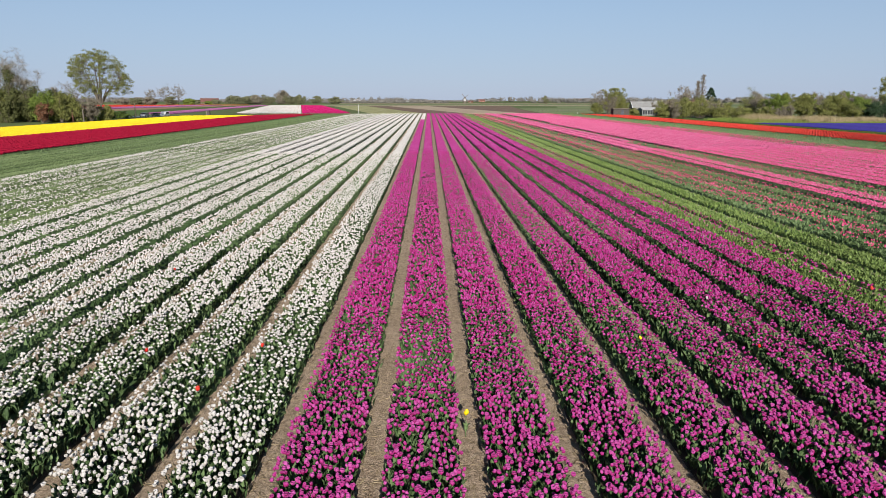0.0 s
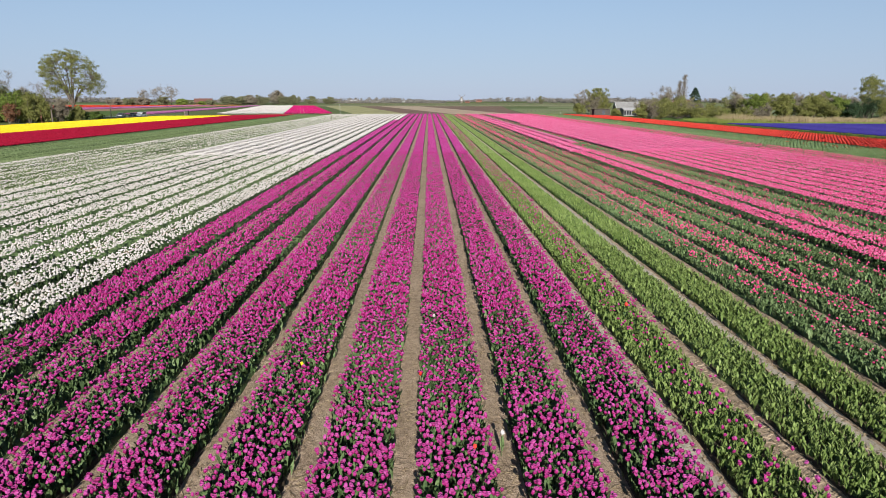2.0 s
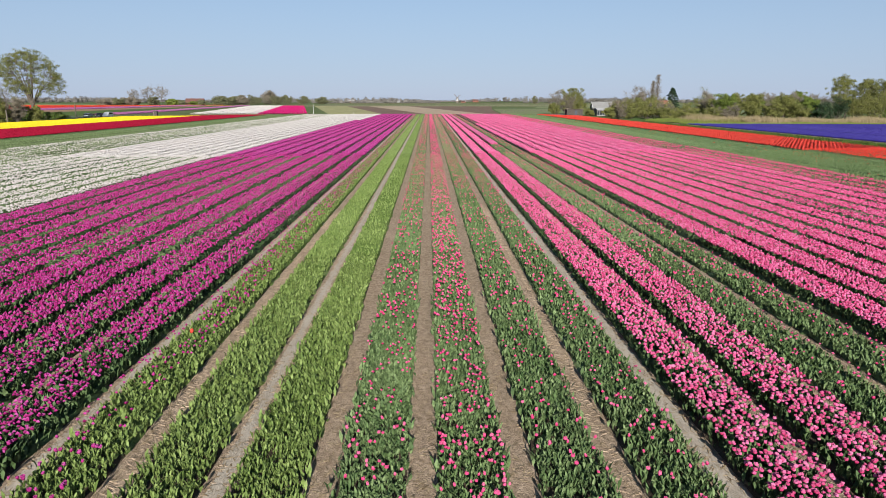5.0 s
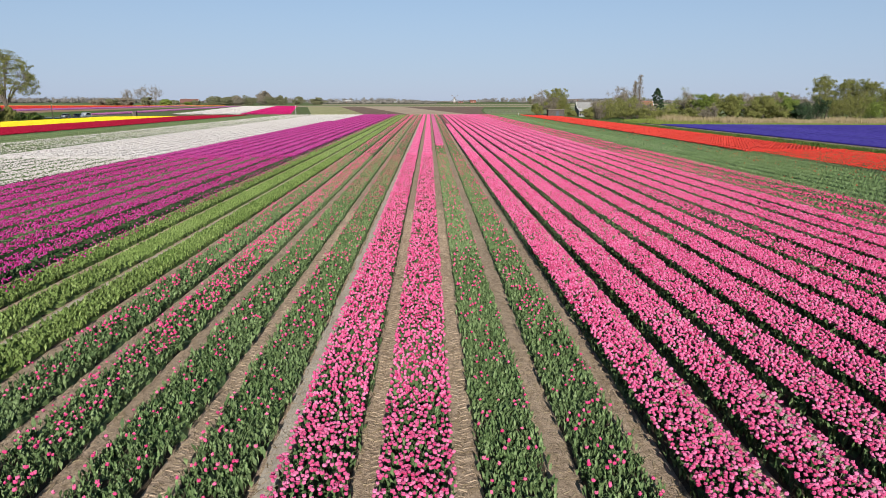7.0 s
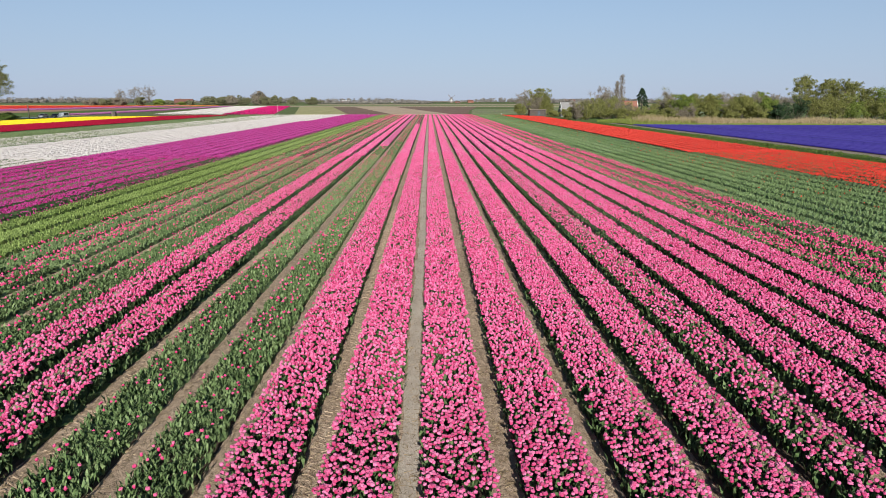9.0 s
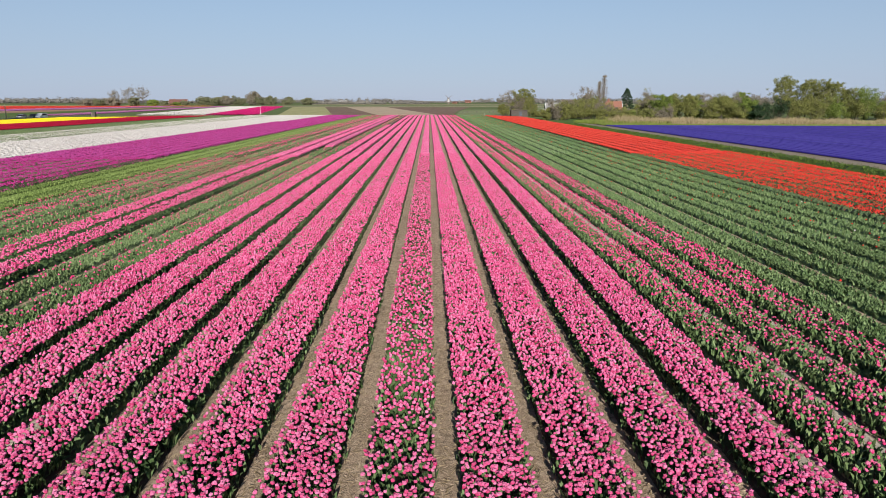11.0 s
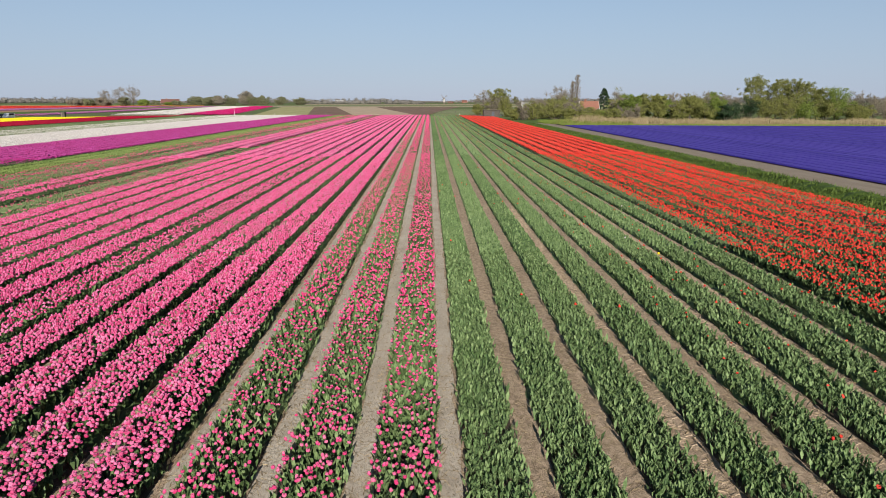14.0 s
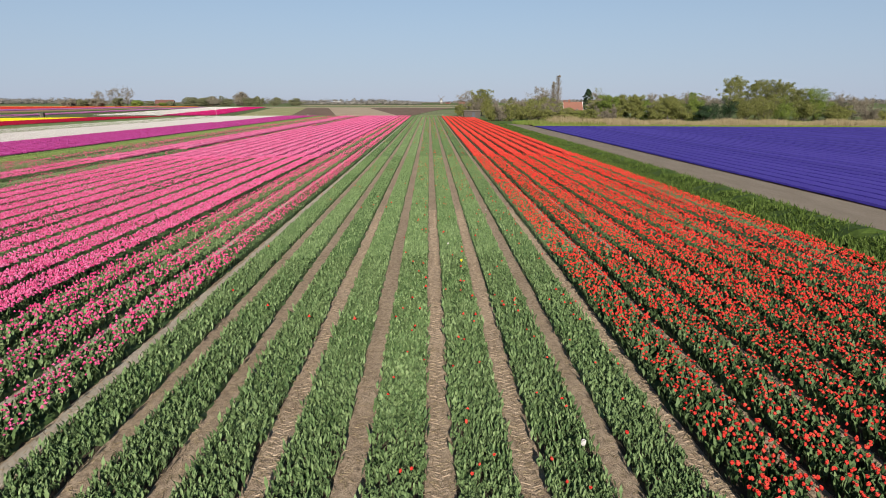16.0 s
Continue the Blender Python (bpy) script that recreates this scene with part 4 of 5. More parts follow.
# ---- left of the fields: garden trees and shrubs ----
for x, y, hh, w, f in ((-110.2, 190, 10.0, 9, "dark2"), (-104.0, 184, 8.6, 7.5, "fresh"), (-109.5, 184, 6.0, 7, "dark2"), (-106.0, 190, 7.5, 8, "dark2"), (-111.5, 180, 7.0, 6.5, "dark2"), (-117.5, 190, 13.5, 9, "dark2"), (-99.3, 182, 7.0, 7, "olive"), (-100.7, 190, 8.2, 8, "olive"),
                       (-116, 186, 8.5, 9, "olive"), (-97.5, 186, 5.4, 6, "olive"), (-118, 180, 6.5, 8, "brown"), (-106.0, 193, 9.0, 8, "brown"), (-114.0, 193, 10.0, 9, "brown"), (-95.5, 190, 6.5, 6, "brown"), (-121.0, 188, 9.0, 9, "dark2"), (-93.5, 196, 4.5, 5, "olive")):
    shrub("garden_shrub", x, y, hh * 1.12, w * 1.1, {"dark2": "garden"}.get(f, f), "large garden shrub of %s leaves beside the yellow tulips" % {"dark2": "dark green", "fresh": "bright green", "olive": "olive", "brown": "brown"}[f], 5600, 0.34, group="garden shrubs")
tree("bare_tree", -121.5, 198, 18.5, 15, "brown", "tall grey tree still bare in spring", 12000, 0.20, 0.25, 15, twigs=3, open_crown=0.8)
tree("bare_tree", -106.5, 204, 11.5, 9, "brown", "thin grey tree still bare in spring", 3000, 0.18, 0.3, 10, twigs=3, open_crown=0.5)
shrub("orange_shrub", -101.2, 177.5, 5.6, 5.0, "rust", "orange brown copper leaved shrub in the garden", 1500, 0.34, group="garden shrubs")
for x, y, hh, w in ((-108.0, 211, 3.4, 8), (-103.8, 211, 3.2, 6), (-101.9, 214, 2.8, 6), (-97.5, 214.5, 2.6, 5), (-105.5, 216, 3.0, 6), (-101.0, 222, 2.3, 6), (-96.8, 200, 3.0, 4)):
    shrub("low_shrub", x, y, hh, w, "bank", "low rounded dark green shrub behind the yellow tulips", 1500, 0.3, group="garden shrubs")


# ---- small buildings, vehicles and posts ----
BRICK = plain_mat("red brown brick", (0.134, 0.0546, 0.0378), (0.218, 0.0966, 0.0672), 5.0, 0.9)
ROOF_TILE = plain_mat("orange red roof tiles", (0.150, 0.066, 0.046), (0.215, 0.096, 0.066), 2.0, 0.8)
OLD_TILE = plain_mat("dark red brown roof tiles", (0.084, 0.0378, 0.0294), (0.134, 0.063, 0.0487), 0.6, 0.8)
BOARD = plain_mat("weathered grey brown boards", (0.084, 0.0689, 0.0554), (0.16, 0.134, 0.109), 2.5, 0.85)
DARK_BOARD = plain_mat("dark tarred boards", (0.0378, 0.0319, 0.0269), (0.0672, 0.0571, 0.0487), 2.5, 0.85)
TIMBER = plain_mat("pale weathered timber", (0.240, 0.190, 0.128), (0.360, 0.295, 0.205), 3.0, 0.85)
FELT = plain_mat("pale grey roof felt", (0.252, 0.252, 0.244), (0.353, 0.353, 0.344), 1.0, 0.8)
WHITE_PAINT = plain_mat("white paint", (0.588, 0.588, 0.571), (0.672, 0.672, 0.655), 4.0, 0.5)
DARK_PAINT = plain_mat("dark blue grey paint", (0.0252, 0.0294, 0.042), (0.042, 0.0504, 0.0672), 4.0, 0.4)
CAR_SILVER = plain_mat("silver car paint", (0.294, 0.302, 0.319), (0.353, 0.361, 0.378), 1.0, 0.3, 0.4)
GLASS_DARK = plain_mat("dark window glass", (0.0126, 0.0151, 0.0168), (0.0252, 0.0286, 0.0336), 1.0, 0.08)
RUBBER = plain_mat("black rubber", (0.0126, 0.0126, 0.0126), (0.0252, 0.0252, 0.0252), 8.0, 0.9)
SHEET = plain_mat("weathered grey roof sheets", (0.150, 0.150, 0.144), (0.225, 0.225, 0.215), 1.0, 0.8)
CONCRETE = plain_mat("grey concrete", (0.218, 0.21, 0.193), (0.302, 0.294, 0.277), 2.0, 0.9)


def solid(name, boxes, mat, parent, label=""):
    h = Heap()
    for b in boxes:
        box(h, *b)
    return part(name, h.mesh(name, [mat]), parent, label)


def prism(name, outline, x0, x1, mat, parent, axis="x", label=""):
    """An outline of (side, z) points drawn out along x or y."""
    h = Heap()
    n = len(outline)
    put = (lambda u, s, z: (u, s, z)) if axis == "x" else (lambda u, s, z: (s, u, z))
    co = [put(u, s, z) for u in (x0, x1) for s, z in outline]
    tri = [t for i in range(n) for t in ((i, (i + 1) % n, n + (i + 1) % n), (i, n + (i + 1) % n, n + i))]
    tri += [(0, i + 1, i) for i in range(1, n - 1)] + [(n, n + i, n + i + 1) for i in range(1, n - 1)]
    h.put(co, tri)
    return part(name, h.mesh(name, [mat]), parent, label)


def house(name, x, y, length, depth, eaves, ridge, turn, label, wall_mat, roof_mat, windows=4, chimney=True):
    """A house with a pitched roof along its length, a door, windows and, on dwellings, a chimney."""
    top = thing(name, (x, y, 0), label, "house")
    l, d = length / 2, depth / 2
    prism("wall", [(-d, 0), (d, 0), (d, eaves), (0, ridge - 0.1), (-d, eaves)], -l, l, wall_mat, top)
    s = (ridge - eaves) / d
    for sign in (-1, 1):
        o = [(sign * (d + 0.35), eaves - 0.35 * s + 0.06), (0, ridge + 0.06), (0, ridge + 0.26), (sign * (d + 0.45), eaves - 0.45 * s + 0.22)]
        prism("roof", o, -l - 0.25, l + 0.25, roof_mat, top)
    for e in (-l - 0.28, l + 0.25):
        for sign in (-1, 1):
            prism("bargeboard", [(sign * (d + 0.4), eaves - 0.4 * s), (0, ridge), (0, ridge + 0.3), (sign * (d + 0.5), eaves - 0.5 * s + 0.26)], e - 0.04, e + 0.08, WHITE_PAINT, top, label="white painted bargeboard")
    if chimney:
        solid("chimney", [(-l * 0.4 - 0.4, -0.4, ridge - 0.6, -l * 0.4 + 0.4, 0.4, ridge + 1.2)], BRICK, top)
    for i in range(windows):
        wx = -l + (i + 0.7) * length / (windows + 0.4)
        w = solid("window", [(wx - 0.6, -d - 0.06, 0.9, wx + 0.6, -d + 0.02, 2.2)], WHITE_PAINT, top, "white framed window")
        solid("pane", [(wx - 0.5, -d - 0.08, 1.0, wx + 0.5, -d - 0.05, 2.1)], GLASS_DARK, w)
    w = solid("window", [(-l - 0.06, -0.6, eaves + 0.2, -l + 0.02, 0.6, eaves + 1.5)], WHITE_PAINT, top, "white framed gable window")
    solid("pane", [(-l - 0.08, -0.5, eaves + 0.3, -l - 0.05, 0.5, eaves + 1.4)], GLASS_DARK, w)
    top.rotation_euler[2] = radians(turn)
    return top


house("farmhouse", 119.8, 298, 7.8, 8.0, 1.9, 5.6, -6, "brick farmhouse with an orange red tiled roof behind trees", BRICK, ROOF_TILE)
house("pale_barn", 97.0, 302, 11.0, 8.0, 2.6, 5.0, -4, "long low barn with a grey sheet roof behind the greenhouse", BOARD, SHEET, 3, False)
house("distant_farmhouse", -298, 922, 24.0, 11.0, 3.4, 8.0, 4, "long distant farmhouse with a red brown roof", BRICK, OLD_TILE, 6)
house("distant_barn", -262, 1010, 22.0, 12.0, 3.5, 9.0, 8, "distant barn with a red brown roof among trees", BRICK, OLD_TILE, 4, False)


def shed():
    top = thing("wooden_shed", (73.6, 257, 0), "dark weathered wooden shed with a flat felt roof", "shed")
    wall = solid("wall", [(-3.0, -1.8, 0, 3.0, -1.7, 2.5), (-3.0, 1.7, 0, 3.0, 1.8, 2.7), (-3.0, -1.7, 0, -2.9, 1.7, 2.55), (2.9, -1.7, 0, 3.0, 1.7, 2.55)], DARK_BOARD, top)
    for i in range(24):
        x = -2.97 + i * 0.25
        if not 0.0 < x + 0.12 < 1.0:
            solid("plank", [(x, -1.84, 0.02, x + 0.23, -1.80, 2.48)], DARK_BOARD, wall)
    solid("roof", [(-3.3, -2.2, 2.56, 3.3, 2.1, 2.74)], BOARD, top)
    door = solid("door", [(0.02, -1.83, 0.0, 0.98, -1.78, 2.1)], DARK_PAINT, top, "dark painted shed door")
    solid("handle", [(0.85, -1.88, 1.0, 0.90, -1.83, 1.12)], CAR_SILVER, door)


shed()


def greenhouse(x, y, length, depth, label):
    top = thing("greenhouse", (x, y, 0), label, "greenhouse")
    l, d = length / 2, depth / 2
    prism("wall", [(-d, 0), (d, 0), (d, 2.2), (0, 2.9), (-d, 2.2)], -l, l, SHEET, top)
    for sign in (-1, 1):
        prism("roof", [(sign * (d + 0.2), 2.15), (0, 2.96), (0, 3.08), (sign * (d + 0.2), 2.27)], -l - 0.1, l + 0.1, FELT, top)
    for i in range(8):
        u = -l + (i + 0.15) * length / 8
        solid("pane", [(u, -d - 0.03, 0.4, u + length / 8 * 0.75, -d - 0.003, 2.0)], GLASS_DARK, top)


greenhouse(87.3, 263, 8.0, 6.0, "low pale greenhouse beside the shrubs")


def vehicle(name, x, y, turn, label, paint, length=4.3, width=1.75, height=1.5, boxy=False):
    """A parked car or van: body, cabin glass, wheels, lamps."""
    top = thing(name, (x, y, 0), label, "van" if boxy else "car")
    l, w = length / 2, width / 2
    if boxy:
        o = [(-l, 0.35), (l - 0.1, 0.35), (l, 0.55), (l - 0.08, 1.0), (l - 0.75, 1.12), (l - 1.35, height - 0.05), (l - 1.6, height), (-l + 0.1, height), (-l, height - 0.12)]
        g = [(-l + 0.4, 1.15), (l - 0.85, 1.15), (l - 1.4, height - 0.16), (-l + 0.4, height - 0.16)]
    else:
        o = [(-l, 0.35), (l - 0.1, 0.35), (l, 0.5), (l - 0.05, 0.78), (l - 1.0, 0.92), (l - 1.75, height - 0.04), (l - 2.2, height), (-l + 0.9, height - 0.03), (-l + 0.15, 0.98), (-l, 0.85)]
        g = [(-l + 0.35, 0.95), (l - 1.1, 0.95), (l - 1.8, height - 0.12), (-l + 0.95, height - 0.12)]
    body = prism("body", [(s, z) for s, z in o], -w, w, paint, top, "y")
    prism("side_window", g, -w - 0.012, -w + 0.01, GLASS_DARK, body, "y")
    prism("side_window", g, w - 0.01, w + 0.012, GLASS_DARK, body, "y")
    fx = l - (0.85 if boxy else 1.1)
    prism("windscreen", [(fx + 0.06, 1.13 if boxy else 0.97), (fx + 0.1, 1.13 if boxy else 0.97), (fx - 0.55, height - 0.12), (fx - 0.6, height - 0.12)], -w + 0.1, w - 0.1, GLASS_DARK, body, "y")
    for sx in (-l + 0.8, l - 0.8):
        for sy in (-w + 0.02, w - 0.02):
            wheel = Heap()
            tube(wheel, (sx, sy - 0.1, 0.32), (sx, sy + 0.1, 0.32), 0.32, 0.32, 12)
            wh = part("wheel", wheel.mesh("wheel", [RUBBER]), top)
            rim = Heap()
            tube(rim, (sx, sy - 0.11, 0.32), (sx, sy + 0.11, 0.32), 0.2, 0.2, 10)
            a = np.arange(10) * 0.628
            for q in (-0.11, 0.11):
                rim.put(np.column_stack((sx + 0.2 * np.cos(a), np.full(10, sy + q), 0.32 + 0.2 * np.sin(a))), [(0, i, i + 1) for i in range(1, 9)])
            part("rim", rim.mesh("rim", [CAR_SILVER]), wh)
    for sy in (-w + 0.12, w - 0.42):
        solid("headlight", [(l - 0.1, sy, 0.62, l + 0.01, sy + 0.3, 0.76)], WHITE_PAINT, body)
        solid("tail_light", [(-l - 0.01, sy, 0.7, -l + 0.05, sy + 0.25, 0.95)], ROOF_TILE, body)
    top.rotation_euler[2] = radians(turn)


vehicle("parked_van", -94.4, 241, -92, "small white van parked behind the yellow tulips", WHITE_PAINT, 4.2, 1.8, 1.9, True)
vehicle("parked_car", -98.4, 243.5, -86, "dark car parked beside the white van", DARK_PAINT)
vehicle("parked_car", -102.4, 243, -84, "silver car parked beside the dark car", CAR_SILVER)


def rail_fence(x, y, panels, turn):
    top = thing("rail_fence", (x, y, 0), "low weathered wooden rail fence before the parked cars", "fence")
    for i in range(panels + 1):
        solid("post", [(i * 2.2 - 0.06, -0.06, 0, i * 2.2 + 0.06, 0.06, 1.0)], BOARD, top)
    for i in range(panels):
        for z in (0.45, 0.95):
            solid("rail", [(i * 2.2 + 0.06, -0.03, z, i * 2.2 + 2.14, 0.03, z + 0.07)], BOARD, top)
    top.rotation_euler[2] = radians(turn)


rail_fence(-104.0, 238.6, 4, 4)


def kiosk():
    top = thing("pump_cabinet", (-84.0, 256.5, 0), "small dark cabinet with a pale side at the ditch", "cabinet")
    solid("body", [(-0.7, -0.5, 0.12, 0.7, 0.5, 1.95)], DARK_BOARD, top)
    solid("base", [(-0.8, -0.6, 0, 0.8, 0.6, 0.12)], CONCRETE, top)
    solid("roof", [(-0.8, -0.6, 1.95, 0.8, 0.6, 2.05)], DARK_PAINT, top)
    d = solid("door", [(-0.62, -0.54, 0.2, -0.3, -0.5, 1.85)], BOARD, top, "weathered grey door")
    solid("handle", [(-0.3, -0.58, 0.95, -0.25, -0.54, 1.1)], DARK_PAINT, d)


kiosk()


def post(name, x, y, height, r, mat, label, cap=None):
    top = thing(name, (x, y, 0), label, "post")
    h = Heap()
    tube(h, (0, 0, -0.1), (0, 0, height), r, r * 0.85, 8)
    part("shaft", h.mesh("shaft", [mat]), top)
    h = Heap()
    tube(h, (0, 0, height), (0, 0, height + r), r * 1.15, r * 0.4, 8)
    part("cap", h.mesh("cap", [cap or mat]), top)


post("white_pole", -30.0, 286, 4.2, 0.05, WHITE_PAINT, "slim white pole at the ditch")
post("wooden_post", -100.8, 232, 4.6, 0.16, TIMBER, "pale wooden post behind the yellow tulips")
for x, mat, label in ((-99.0, TIMBER, "pale timber post among the garden shrubs"), (-97.0, ROOF_TILE, "orange painted post among the garden shrubs"), (-94.1, BOARD, "grey timber post among the garden shrubs")):
    post("garden_post", x, 184, 3.3, 0.18, mat, label)
for x, y in ((-13.0, 283.5), (8.0, 284), (63.0, 283)):
    post("marker_stake", x, y, 0.9, 0.05, WHITE_PAINT, "short pale marker stake at the field edge")


def windmill(x, y):
    top = thing("windmill", (x, y, 0), "distant windmill with a pale body and four dark sails", "windmill")
    for name, a, b, ra, rb, mat in (("base", 0, 4, 4.0, 3.7, BOARD), ("tower", 4, 11, 3.5, 2.2, FELT), ("cap", 11, 13.4, 2.6, 0.7, BOARD)):
        h = Heap()
        tube(h, (0, 0, a), (0, 0, b), ra, rb, 8)
        part(name, h.mesh(name, [mat]), top)
    hub = np.array((0, -3.2, 11.8))
    for i in range(4):
        a = radians(38 + 90 * i)
        u, w = np.array((math.cos(a), 0, math.sin(a))), np.array((-math.sin(a), 0, math.cos(a)))
        h = Heap()
        tube(h, hub, hub + u * 11, 0.35, 0.2, 4)
        for j in range(9):
            p = hub + u * (2 + j)
            tube(h, p, p + w * 1.9, 0.12, 0.12, 3)
        tube(h, hub + u * 2 + w * 1.9, hub + u * 10.5 + w * 1.9, 0.12, 0.12, 3)
        part("sail", h.mesh("sail", [BOARD]), top)


windmill(86, 1602)

# ---- far hedges, woods and buildings on the plain ----
for x, y, hh, w in ((-327, 800, 19, 15), (-319, 820, 23, 18), (-299, 810, 23, 17)):
    tree("far_bare_tree", x, y, hh, w, "brown", "tall bare tree on the plain still without leaves", 3600, 0.55, 0.3, 12, group="far trees", twigs=2, open_crown=0.8)
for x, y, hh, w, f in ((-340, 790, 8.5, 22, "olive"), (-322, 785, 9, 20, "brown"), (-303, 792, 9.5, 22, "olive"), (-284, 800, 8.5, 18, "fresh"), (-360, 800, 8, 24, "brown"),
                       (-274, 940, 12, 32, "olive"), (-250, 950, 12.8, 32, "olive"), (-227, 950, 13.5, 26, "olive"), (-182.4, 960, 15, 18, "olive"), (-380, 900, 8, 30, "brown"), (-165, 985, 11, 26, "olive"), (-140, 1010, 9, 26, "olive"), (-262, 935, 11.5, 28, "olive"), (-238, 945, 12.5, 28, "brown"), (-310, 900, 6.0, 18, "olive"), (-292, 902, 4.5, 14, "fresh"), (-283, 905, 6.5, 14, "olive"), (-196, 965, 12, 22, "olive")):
    shrub("far_copse", x, y, hh, w, {"olive": "hazed_olive"}.get(f, f), "far dense copse of spring trees on the plain", 4200, 0.95, "copse", "far trees")
shrub("round_tree", 191.0, 1100, 13.0, 14, "hazed_olive", "dark rounded lone tree on the far plain", 3000, 0.9, "tree", "far trees")
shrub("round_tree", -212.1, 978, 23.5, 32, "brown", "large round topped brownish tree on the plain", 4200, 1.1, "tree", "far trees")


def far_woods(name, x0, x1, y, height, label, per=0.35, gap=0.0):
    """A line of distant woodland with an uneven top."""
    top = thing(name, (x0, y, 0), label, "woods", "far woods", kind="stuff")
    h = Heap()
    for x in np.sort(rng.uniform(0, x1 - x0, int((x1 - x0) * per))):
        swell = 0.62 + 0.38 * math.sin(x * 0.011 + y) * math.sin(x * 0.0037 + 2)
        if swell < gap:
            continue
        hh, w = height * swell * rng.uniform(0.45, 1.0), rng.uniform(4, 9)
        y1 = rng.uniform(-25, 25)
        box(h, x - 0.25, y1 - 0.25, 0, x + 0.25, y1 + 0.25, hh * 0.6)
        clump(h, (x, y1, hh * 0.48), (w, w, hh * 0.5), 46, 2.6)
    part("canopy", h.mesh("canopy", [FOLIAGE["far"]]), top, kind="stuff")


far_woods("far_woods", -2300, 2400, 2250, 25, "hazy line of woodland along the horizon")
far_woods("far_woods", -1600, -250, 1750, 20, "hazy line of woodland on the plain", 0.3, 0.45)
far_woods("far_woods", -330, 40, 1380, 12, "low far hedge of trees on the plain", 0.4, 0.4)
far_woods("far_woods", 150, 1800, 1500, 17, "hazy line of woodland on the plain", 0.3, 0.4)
for i, (x, y, l, hh) in enumerate(((104, 1660, 11, 4), (-60, 1800, 12, 4), (-420, 1500, 20, 6), (-640, 1450, 24, 6), (420, 1850, 30, 9), (-200, 1900, 22, 7), (150, 1900, 16, 8))):
    house("far_farm", x, y, l, 9, hh * 0.55, hh, rng.uniform(-25, 25), "small far farm building with pale walls", FELT if i % 3 == 1 else BRICK, FELT if i % 2 else OLD_TILE, 3)

# pasture bands, canals and fences on the plain
LIGHT_GRASS = ground_mat("pale pasture", ((0.105, 0.135, 0.053), (0.150, 0.180, 0.077), (0.195, 0.220, 0.110)), 0.02, (1, 3, 1), 0.1, 0.3)
for corners, mat, label in (([(-120, 690), (200, 690), (260, 740), (-140, 740)], STRAW, "pale straw coloured strip beyond the fields"),
                            ([(-180, 800), (400, 780), (460, 900), (-190, 920)], LIGHT_GRASS, "pale green pasture strip"),
                            ([(-150, 1050), (700, 1000), (760, 1120), (-160, 1160)], STRAW, "pale straw coloured strip on the plain"),
                            ([(51.5, 300), (190, 300), (240, 480), (65, 480), (59.5, 420)], LIGHT_GRASS, "pale pasture behind the shed"),
                            ([(100, 520), (500, 500), (560, 620), (122, 640)], LIGHT_GRASS, "pale pasture strip"),
                            ([(230, 180), (520, 190), (620, 420), (240, 400)], LIGHT_GRASS, "pasture beside the hedgerow"),
                            ([(-700, 900), (-360, 900), (-380, 1060), (-800, 1060)], LIGHT_GRASS, "pale pasture strip")):
    plot("pasture", corners, 0.05, mat, label, "pasture")


def post_fence():
    top = thing("pasture_fence", (54, 330, 0), "long pasture fence of grey posts and rails", "fence")
    for i in range(22):
        solid("post", [(i * 2.4 - 0.07, i * 2.6 - 0.07, 0, i * 2.4 + 0.07, i * 2.6 + 0.07, 1.1)], BOARD, top)
    for i in range(21):
        h = Heap()
        for z in (0.55, 1.0):
            tube(h, (i * 2.4, i * 2.6, z), ((i + 1) * 2.4, (i + 1) * 2.6, z), 0.03, 0.03, 4)
        part("rail", h.mesh("rail", [BOARD]), top)


post_fence()
for x, y, hh, w, f in ((115.0, 284, 3.4, 7, "olive"), (121.0, 286, 2.0, 7, "fresh"), (128.6, 285, 4.8, 7, "olive")):
    shrub("garden_shrub", x, y, hh, w, f, "garden shrub in leaf before the farmhouse", 4000, 0.34, group="garden shrubs")

# ---- wheel tracks, straw and stray flowers on the lanes ----
STRAW_BIT = leaf_mat("dry straw", (0.11, 0.078, 0.042), (0.27, 0.205, 0.120), (0.43, 0.345, 0.215), 0.1, 2.0)


def lane_litter(p):
    """Dry straw and withered leaves strewn along a lane."""
    x = lane(p)
    y0 = way_y(x) + 6.4
    top = thing("lane_litter", (x, 0, 0), "dry straw and withered leaves strewn on the soil lane", "straw", "lane litter", kind="stuff")
    xy = np.concatenate((strew(-0.26, 0.26, y0, y0 + 9, 95), strew(-0.26, 0.26, y0 + 9, y0 + 20, 40)))
    n = len(xy)
    h = Heap()
    bit = (arr((-0.5, -0.06, 0), (0.5, -0.03, 0.02), (0.5, 0.03, 0.02), (-0.5, 0.06, 0.01)), np.array(((0, 1, 2), (0, 2, 3))))
    h.scatter(bit, np.column_stack((xy, np.full(n, 0.022))), rng.uniform(0, 6.3, n), np.column_stack((rng.uniform(0.05, 0.17, n), rng.uniform(0.09, 0.20, n), np.full(n, 0.6))))
    part("straw", h.mesh("straw", [STRAW_BIT]), top, kind="stuff")


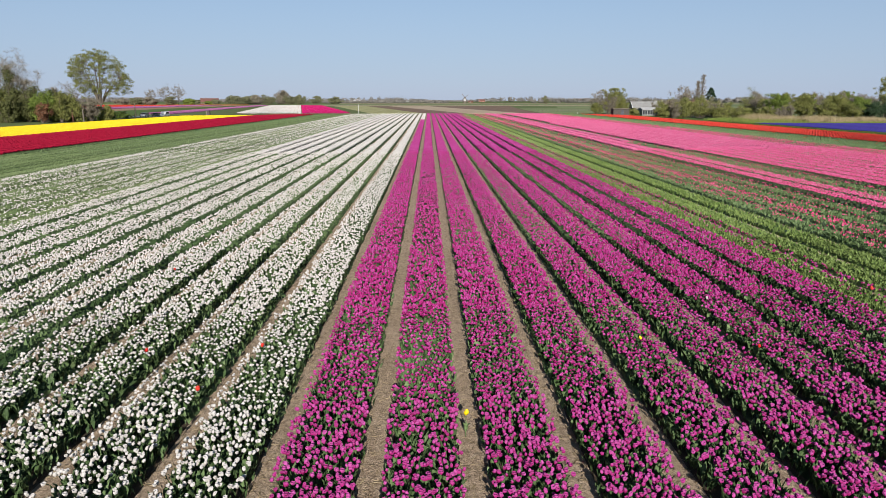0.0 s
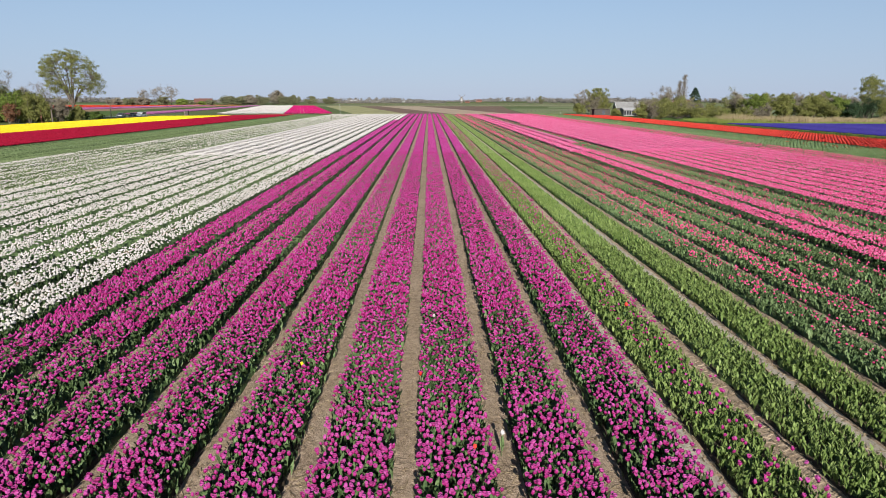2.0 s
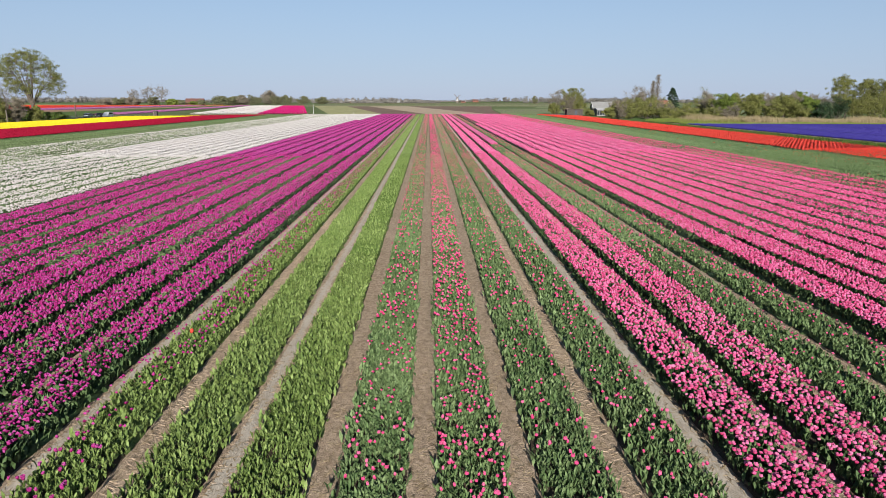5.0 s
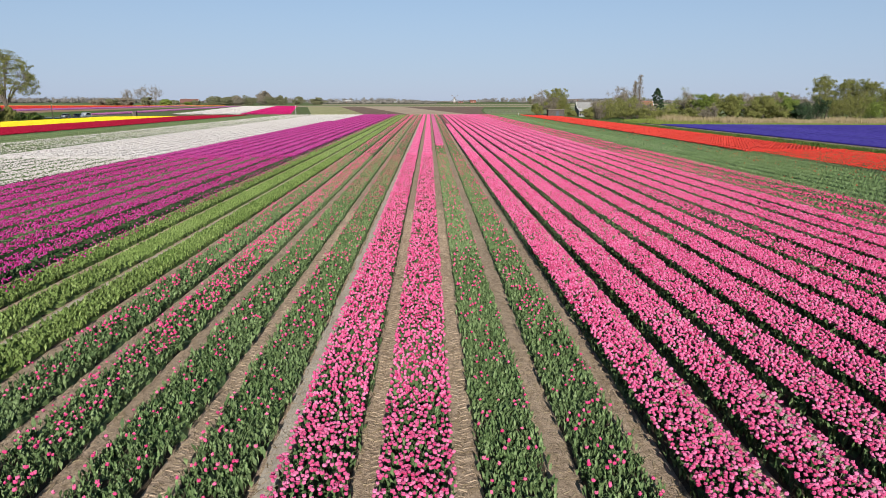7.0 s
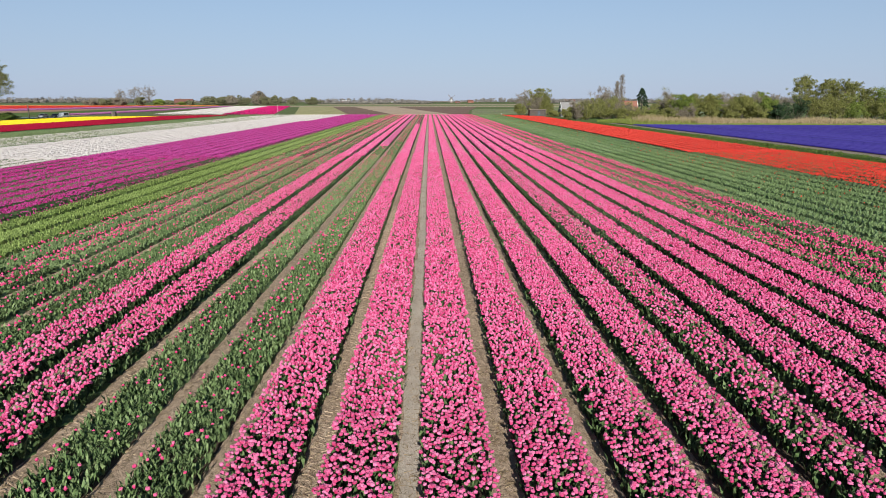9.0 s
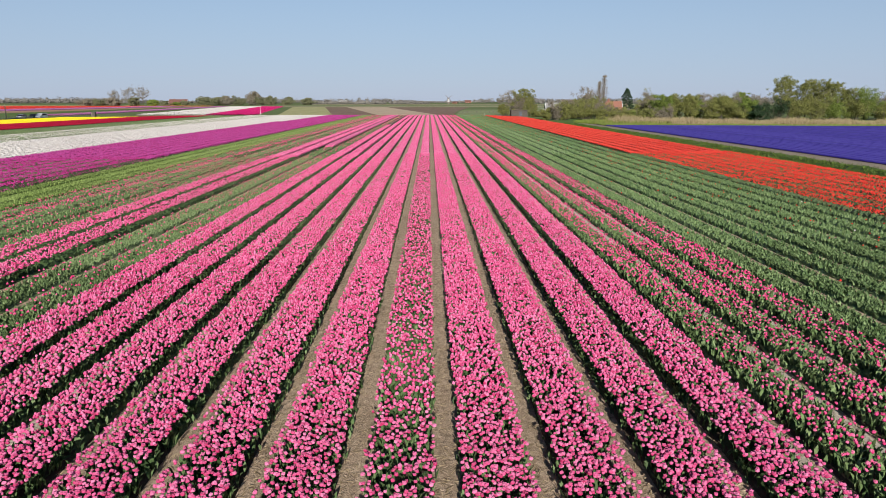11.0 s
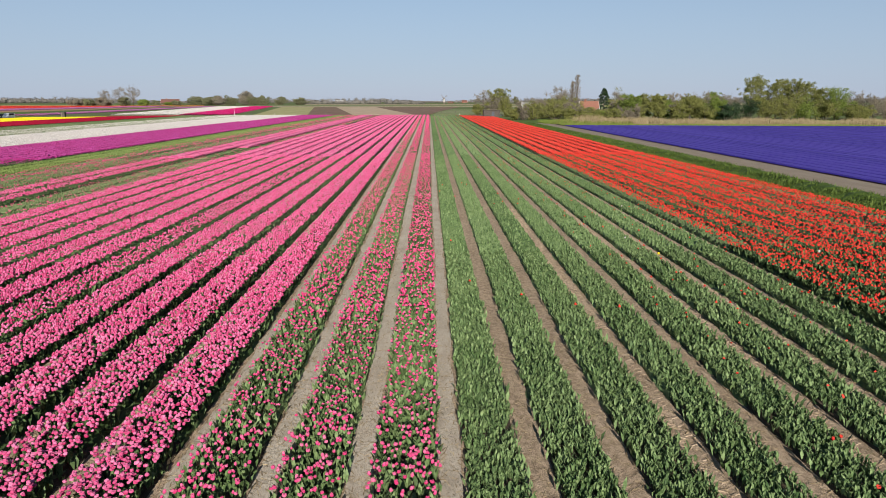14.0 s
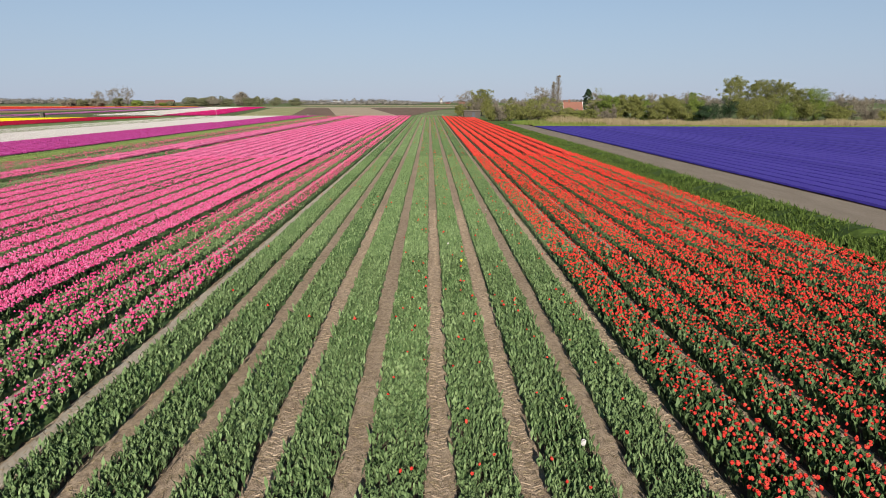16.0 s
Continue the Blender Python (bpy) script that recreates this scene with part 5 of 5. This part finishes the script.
def tyre_track(p):
    """The lugs that a tractor tyre pressed into a lane."""
    x = lane(p)
    y0 = way_y(x) + 6.4
    top = thing("tyre_track", (x, 0, 0), "chevron tyre track pressed into the dry soil", "tyre track", "tyre tracks", kind="stuff")
    h = Heap()
    lug = (arr((0.0, -0.02, 0), (0.17, 0.06, 0), (0.17, 0.12, 0), (0.0, 0.045, 0), (0.015, 0.0, 1), (0.15, 0.065, 1), (0.15, 0.105, 1), (0.015, 0.03, 1)),
           np.array(((0, 1, 5), (0, 5, 4), (1, 2, 6), (1, 6, 5), (2, 3, 7), (2, 7, 6), (3, 0, 4), (3, 4, 7), (4, 5, 6), (4, 6, 7))))
    for sign, off in ((1, 0.0), (-1, 0.085)):
        ys = np.arange(y0, y0 + 30, 0.17) + off
        n = len(ys)
        ys = ys + rng.normal(0, 0.008, n)
        co, tri = lug
        c = co * (sign, 1, 1)
        h.scatter((c, tri[:, ::sign]), np.column_stack((rng.normal(0, 0.012, n), ys, np.full(n, 0.010))), rng.normal(0, 0.06, n),
                  np.column_stack((rng.uniform(0.85, 1.1, n), np.ones(n), rng.uniform(0.004, 0.016, n))))
    part("lugs", h.mesh("lugs", [SOIL]), top, kind="stuff")


PALE_SOIL = ground_mat("pale crusted sand", ((0.250, 0.212, 0.160), (0.360, 0.315, 0.250), (0.460, 0.415, 0.340)), 2.2, (1, 0.4, 1), 0.03, 26.0)


def lane_crust(p, wide):
    """A pale trodden crust along the middle of a lane, with frayed edges."""
    x = lane(p)
    top = thing("lane_crust", (x, 0, 0), "pale dry crust of trodden sand along the lane", "soil crust", "lane crusts", kind="stuff")
    gy = np.arange(way_y(x) + 4, 200, 0.35)
    n = len(gy)
    fray = wide * (1 + 0.22 * np.sin(gy * 1.7) * np.sin(gy * 0.61)) + rng.uniform(-0.035, 0.035, n)
    shift = 0.03 * np.sin(gy * 0.23)
    co = np.concatenate((np.column_stack((shift - fray, gy, np.full(n, 0.0125))), np.column_stack((shift, gy, 0.024 + rng.uniform(0, 0.008, n))),
                         np.column_stack((shift + fray, gy, np.full(n, 0.0125)))))
    i = np.arange(n - 1)
    h = Heap()
    for a in (0, n):
        h.put(co[a:a + 2 * n], np.concatenate((np.stack((i, i + n, i + n + 1), 1), np.stack((i, i + n + 1, i + 1), 1))))
    part("crust", h.mesh("crust", [PALE_SOIL]), top, kind="stuff")


for p, wide in ((7, 0.13), (9, 0.13), (14, 0.17), (20, 0.16), (29, 0.12), (30, 0.18), (31, 0.2), (32, 0.17)):
    lane_crust(p, wide)
for p in range(-5, 46):
    lane_litter(p)
for p in (7, 8, 9, 13, 15, 16, 19, 28, 35, 37, 38, 40):
    tyre_track(p)


def stray_tulip(x, y, petals):
    t = thing("stray_tulip", (x, y, 0.03), "single %s tulip astray in another bed" % {"yellow": "yellow", "red": "red", "white": "white"}[petals], "tulip", "stray tulips")
    h = Heap()
    tube(h, (0, 0, 0.0), (0, 0, 0.40), 0.006, 0.005, 4)
    plants(h, np.zeros((1, 2)), LEAF_NEAR, 3, 0.22, 0)
    part("stem", h.mesh("stem", [LEAVES["green"]]), t)
    h = Heap()
    blooms(h, np.zeros((1, 2)), CUP_NEAR, 0.09, 0.42)
    part("flower", h.mesh("flower", [PETALS[petals]]), t)


for petals, x, y in (("yellow", 0.5, 10.4), ("yellow", 4.8, 14.1), ("white", 7.6, 17.1), ("red", -4.6, 11.5), ("red", -3.9, 13.7), ("red", -6.4, 13.5), ("red", -8.5, 20.8),
                     ("red", 8.2, 10.6), ("white", 8.7, 11.1), ("white", 58.5, 33.7), ("white", 60.7, 41.8), ("yellow", 58.9, 30.8), ("white", 60.3, 17.9), ("white", 65.0, 30.9), ("red", 12.8, 17.9), ("red", 7.3, 13.5)):
    stray_tulip(x, y, petals)

# ---- the tulip beds ----
for k in range(-53, 49):
    tulip_bed(k)
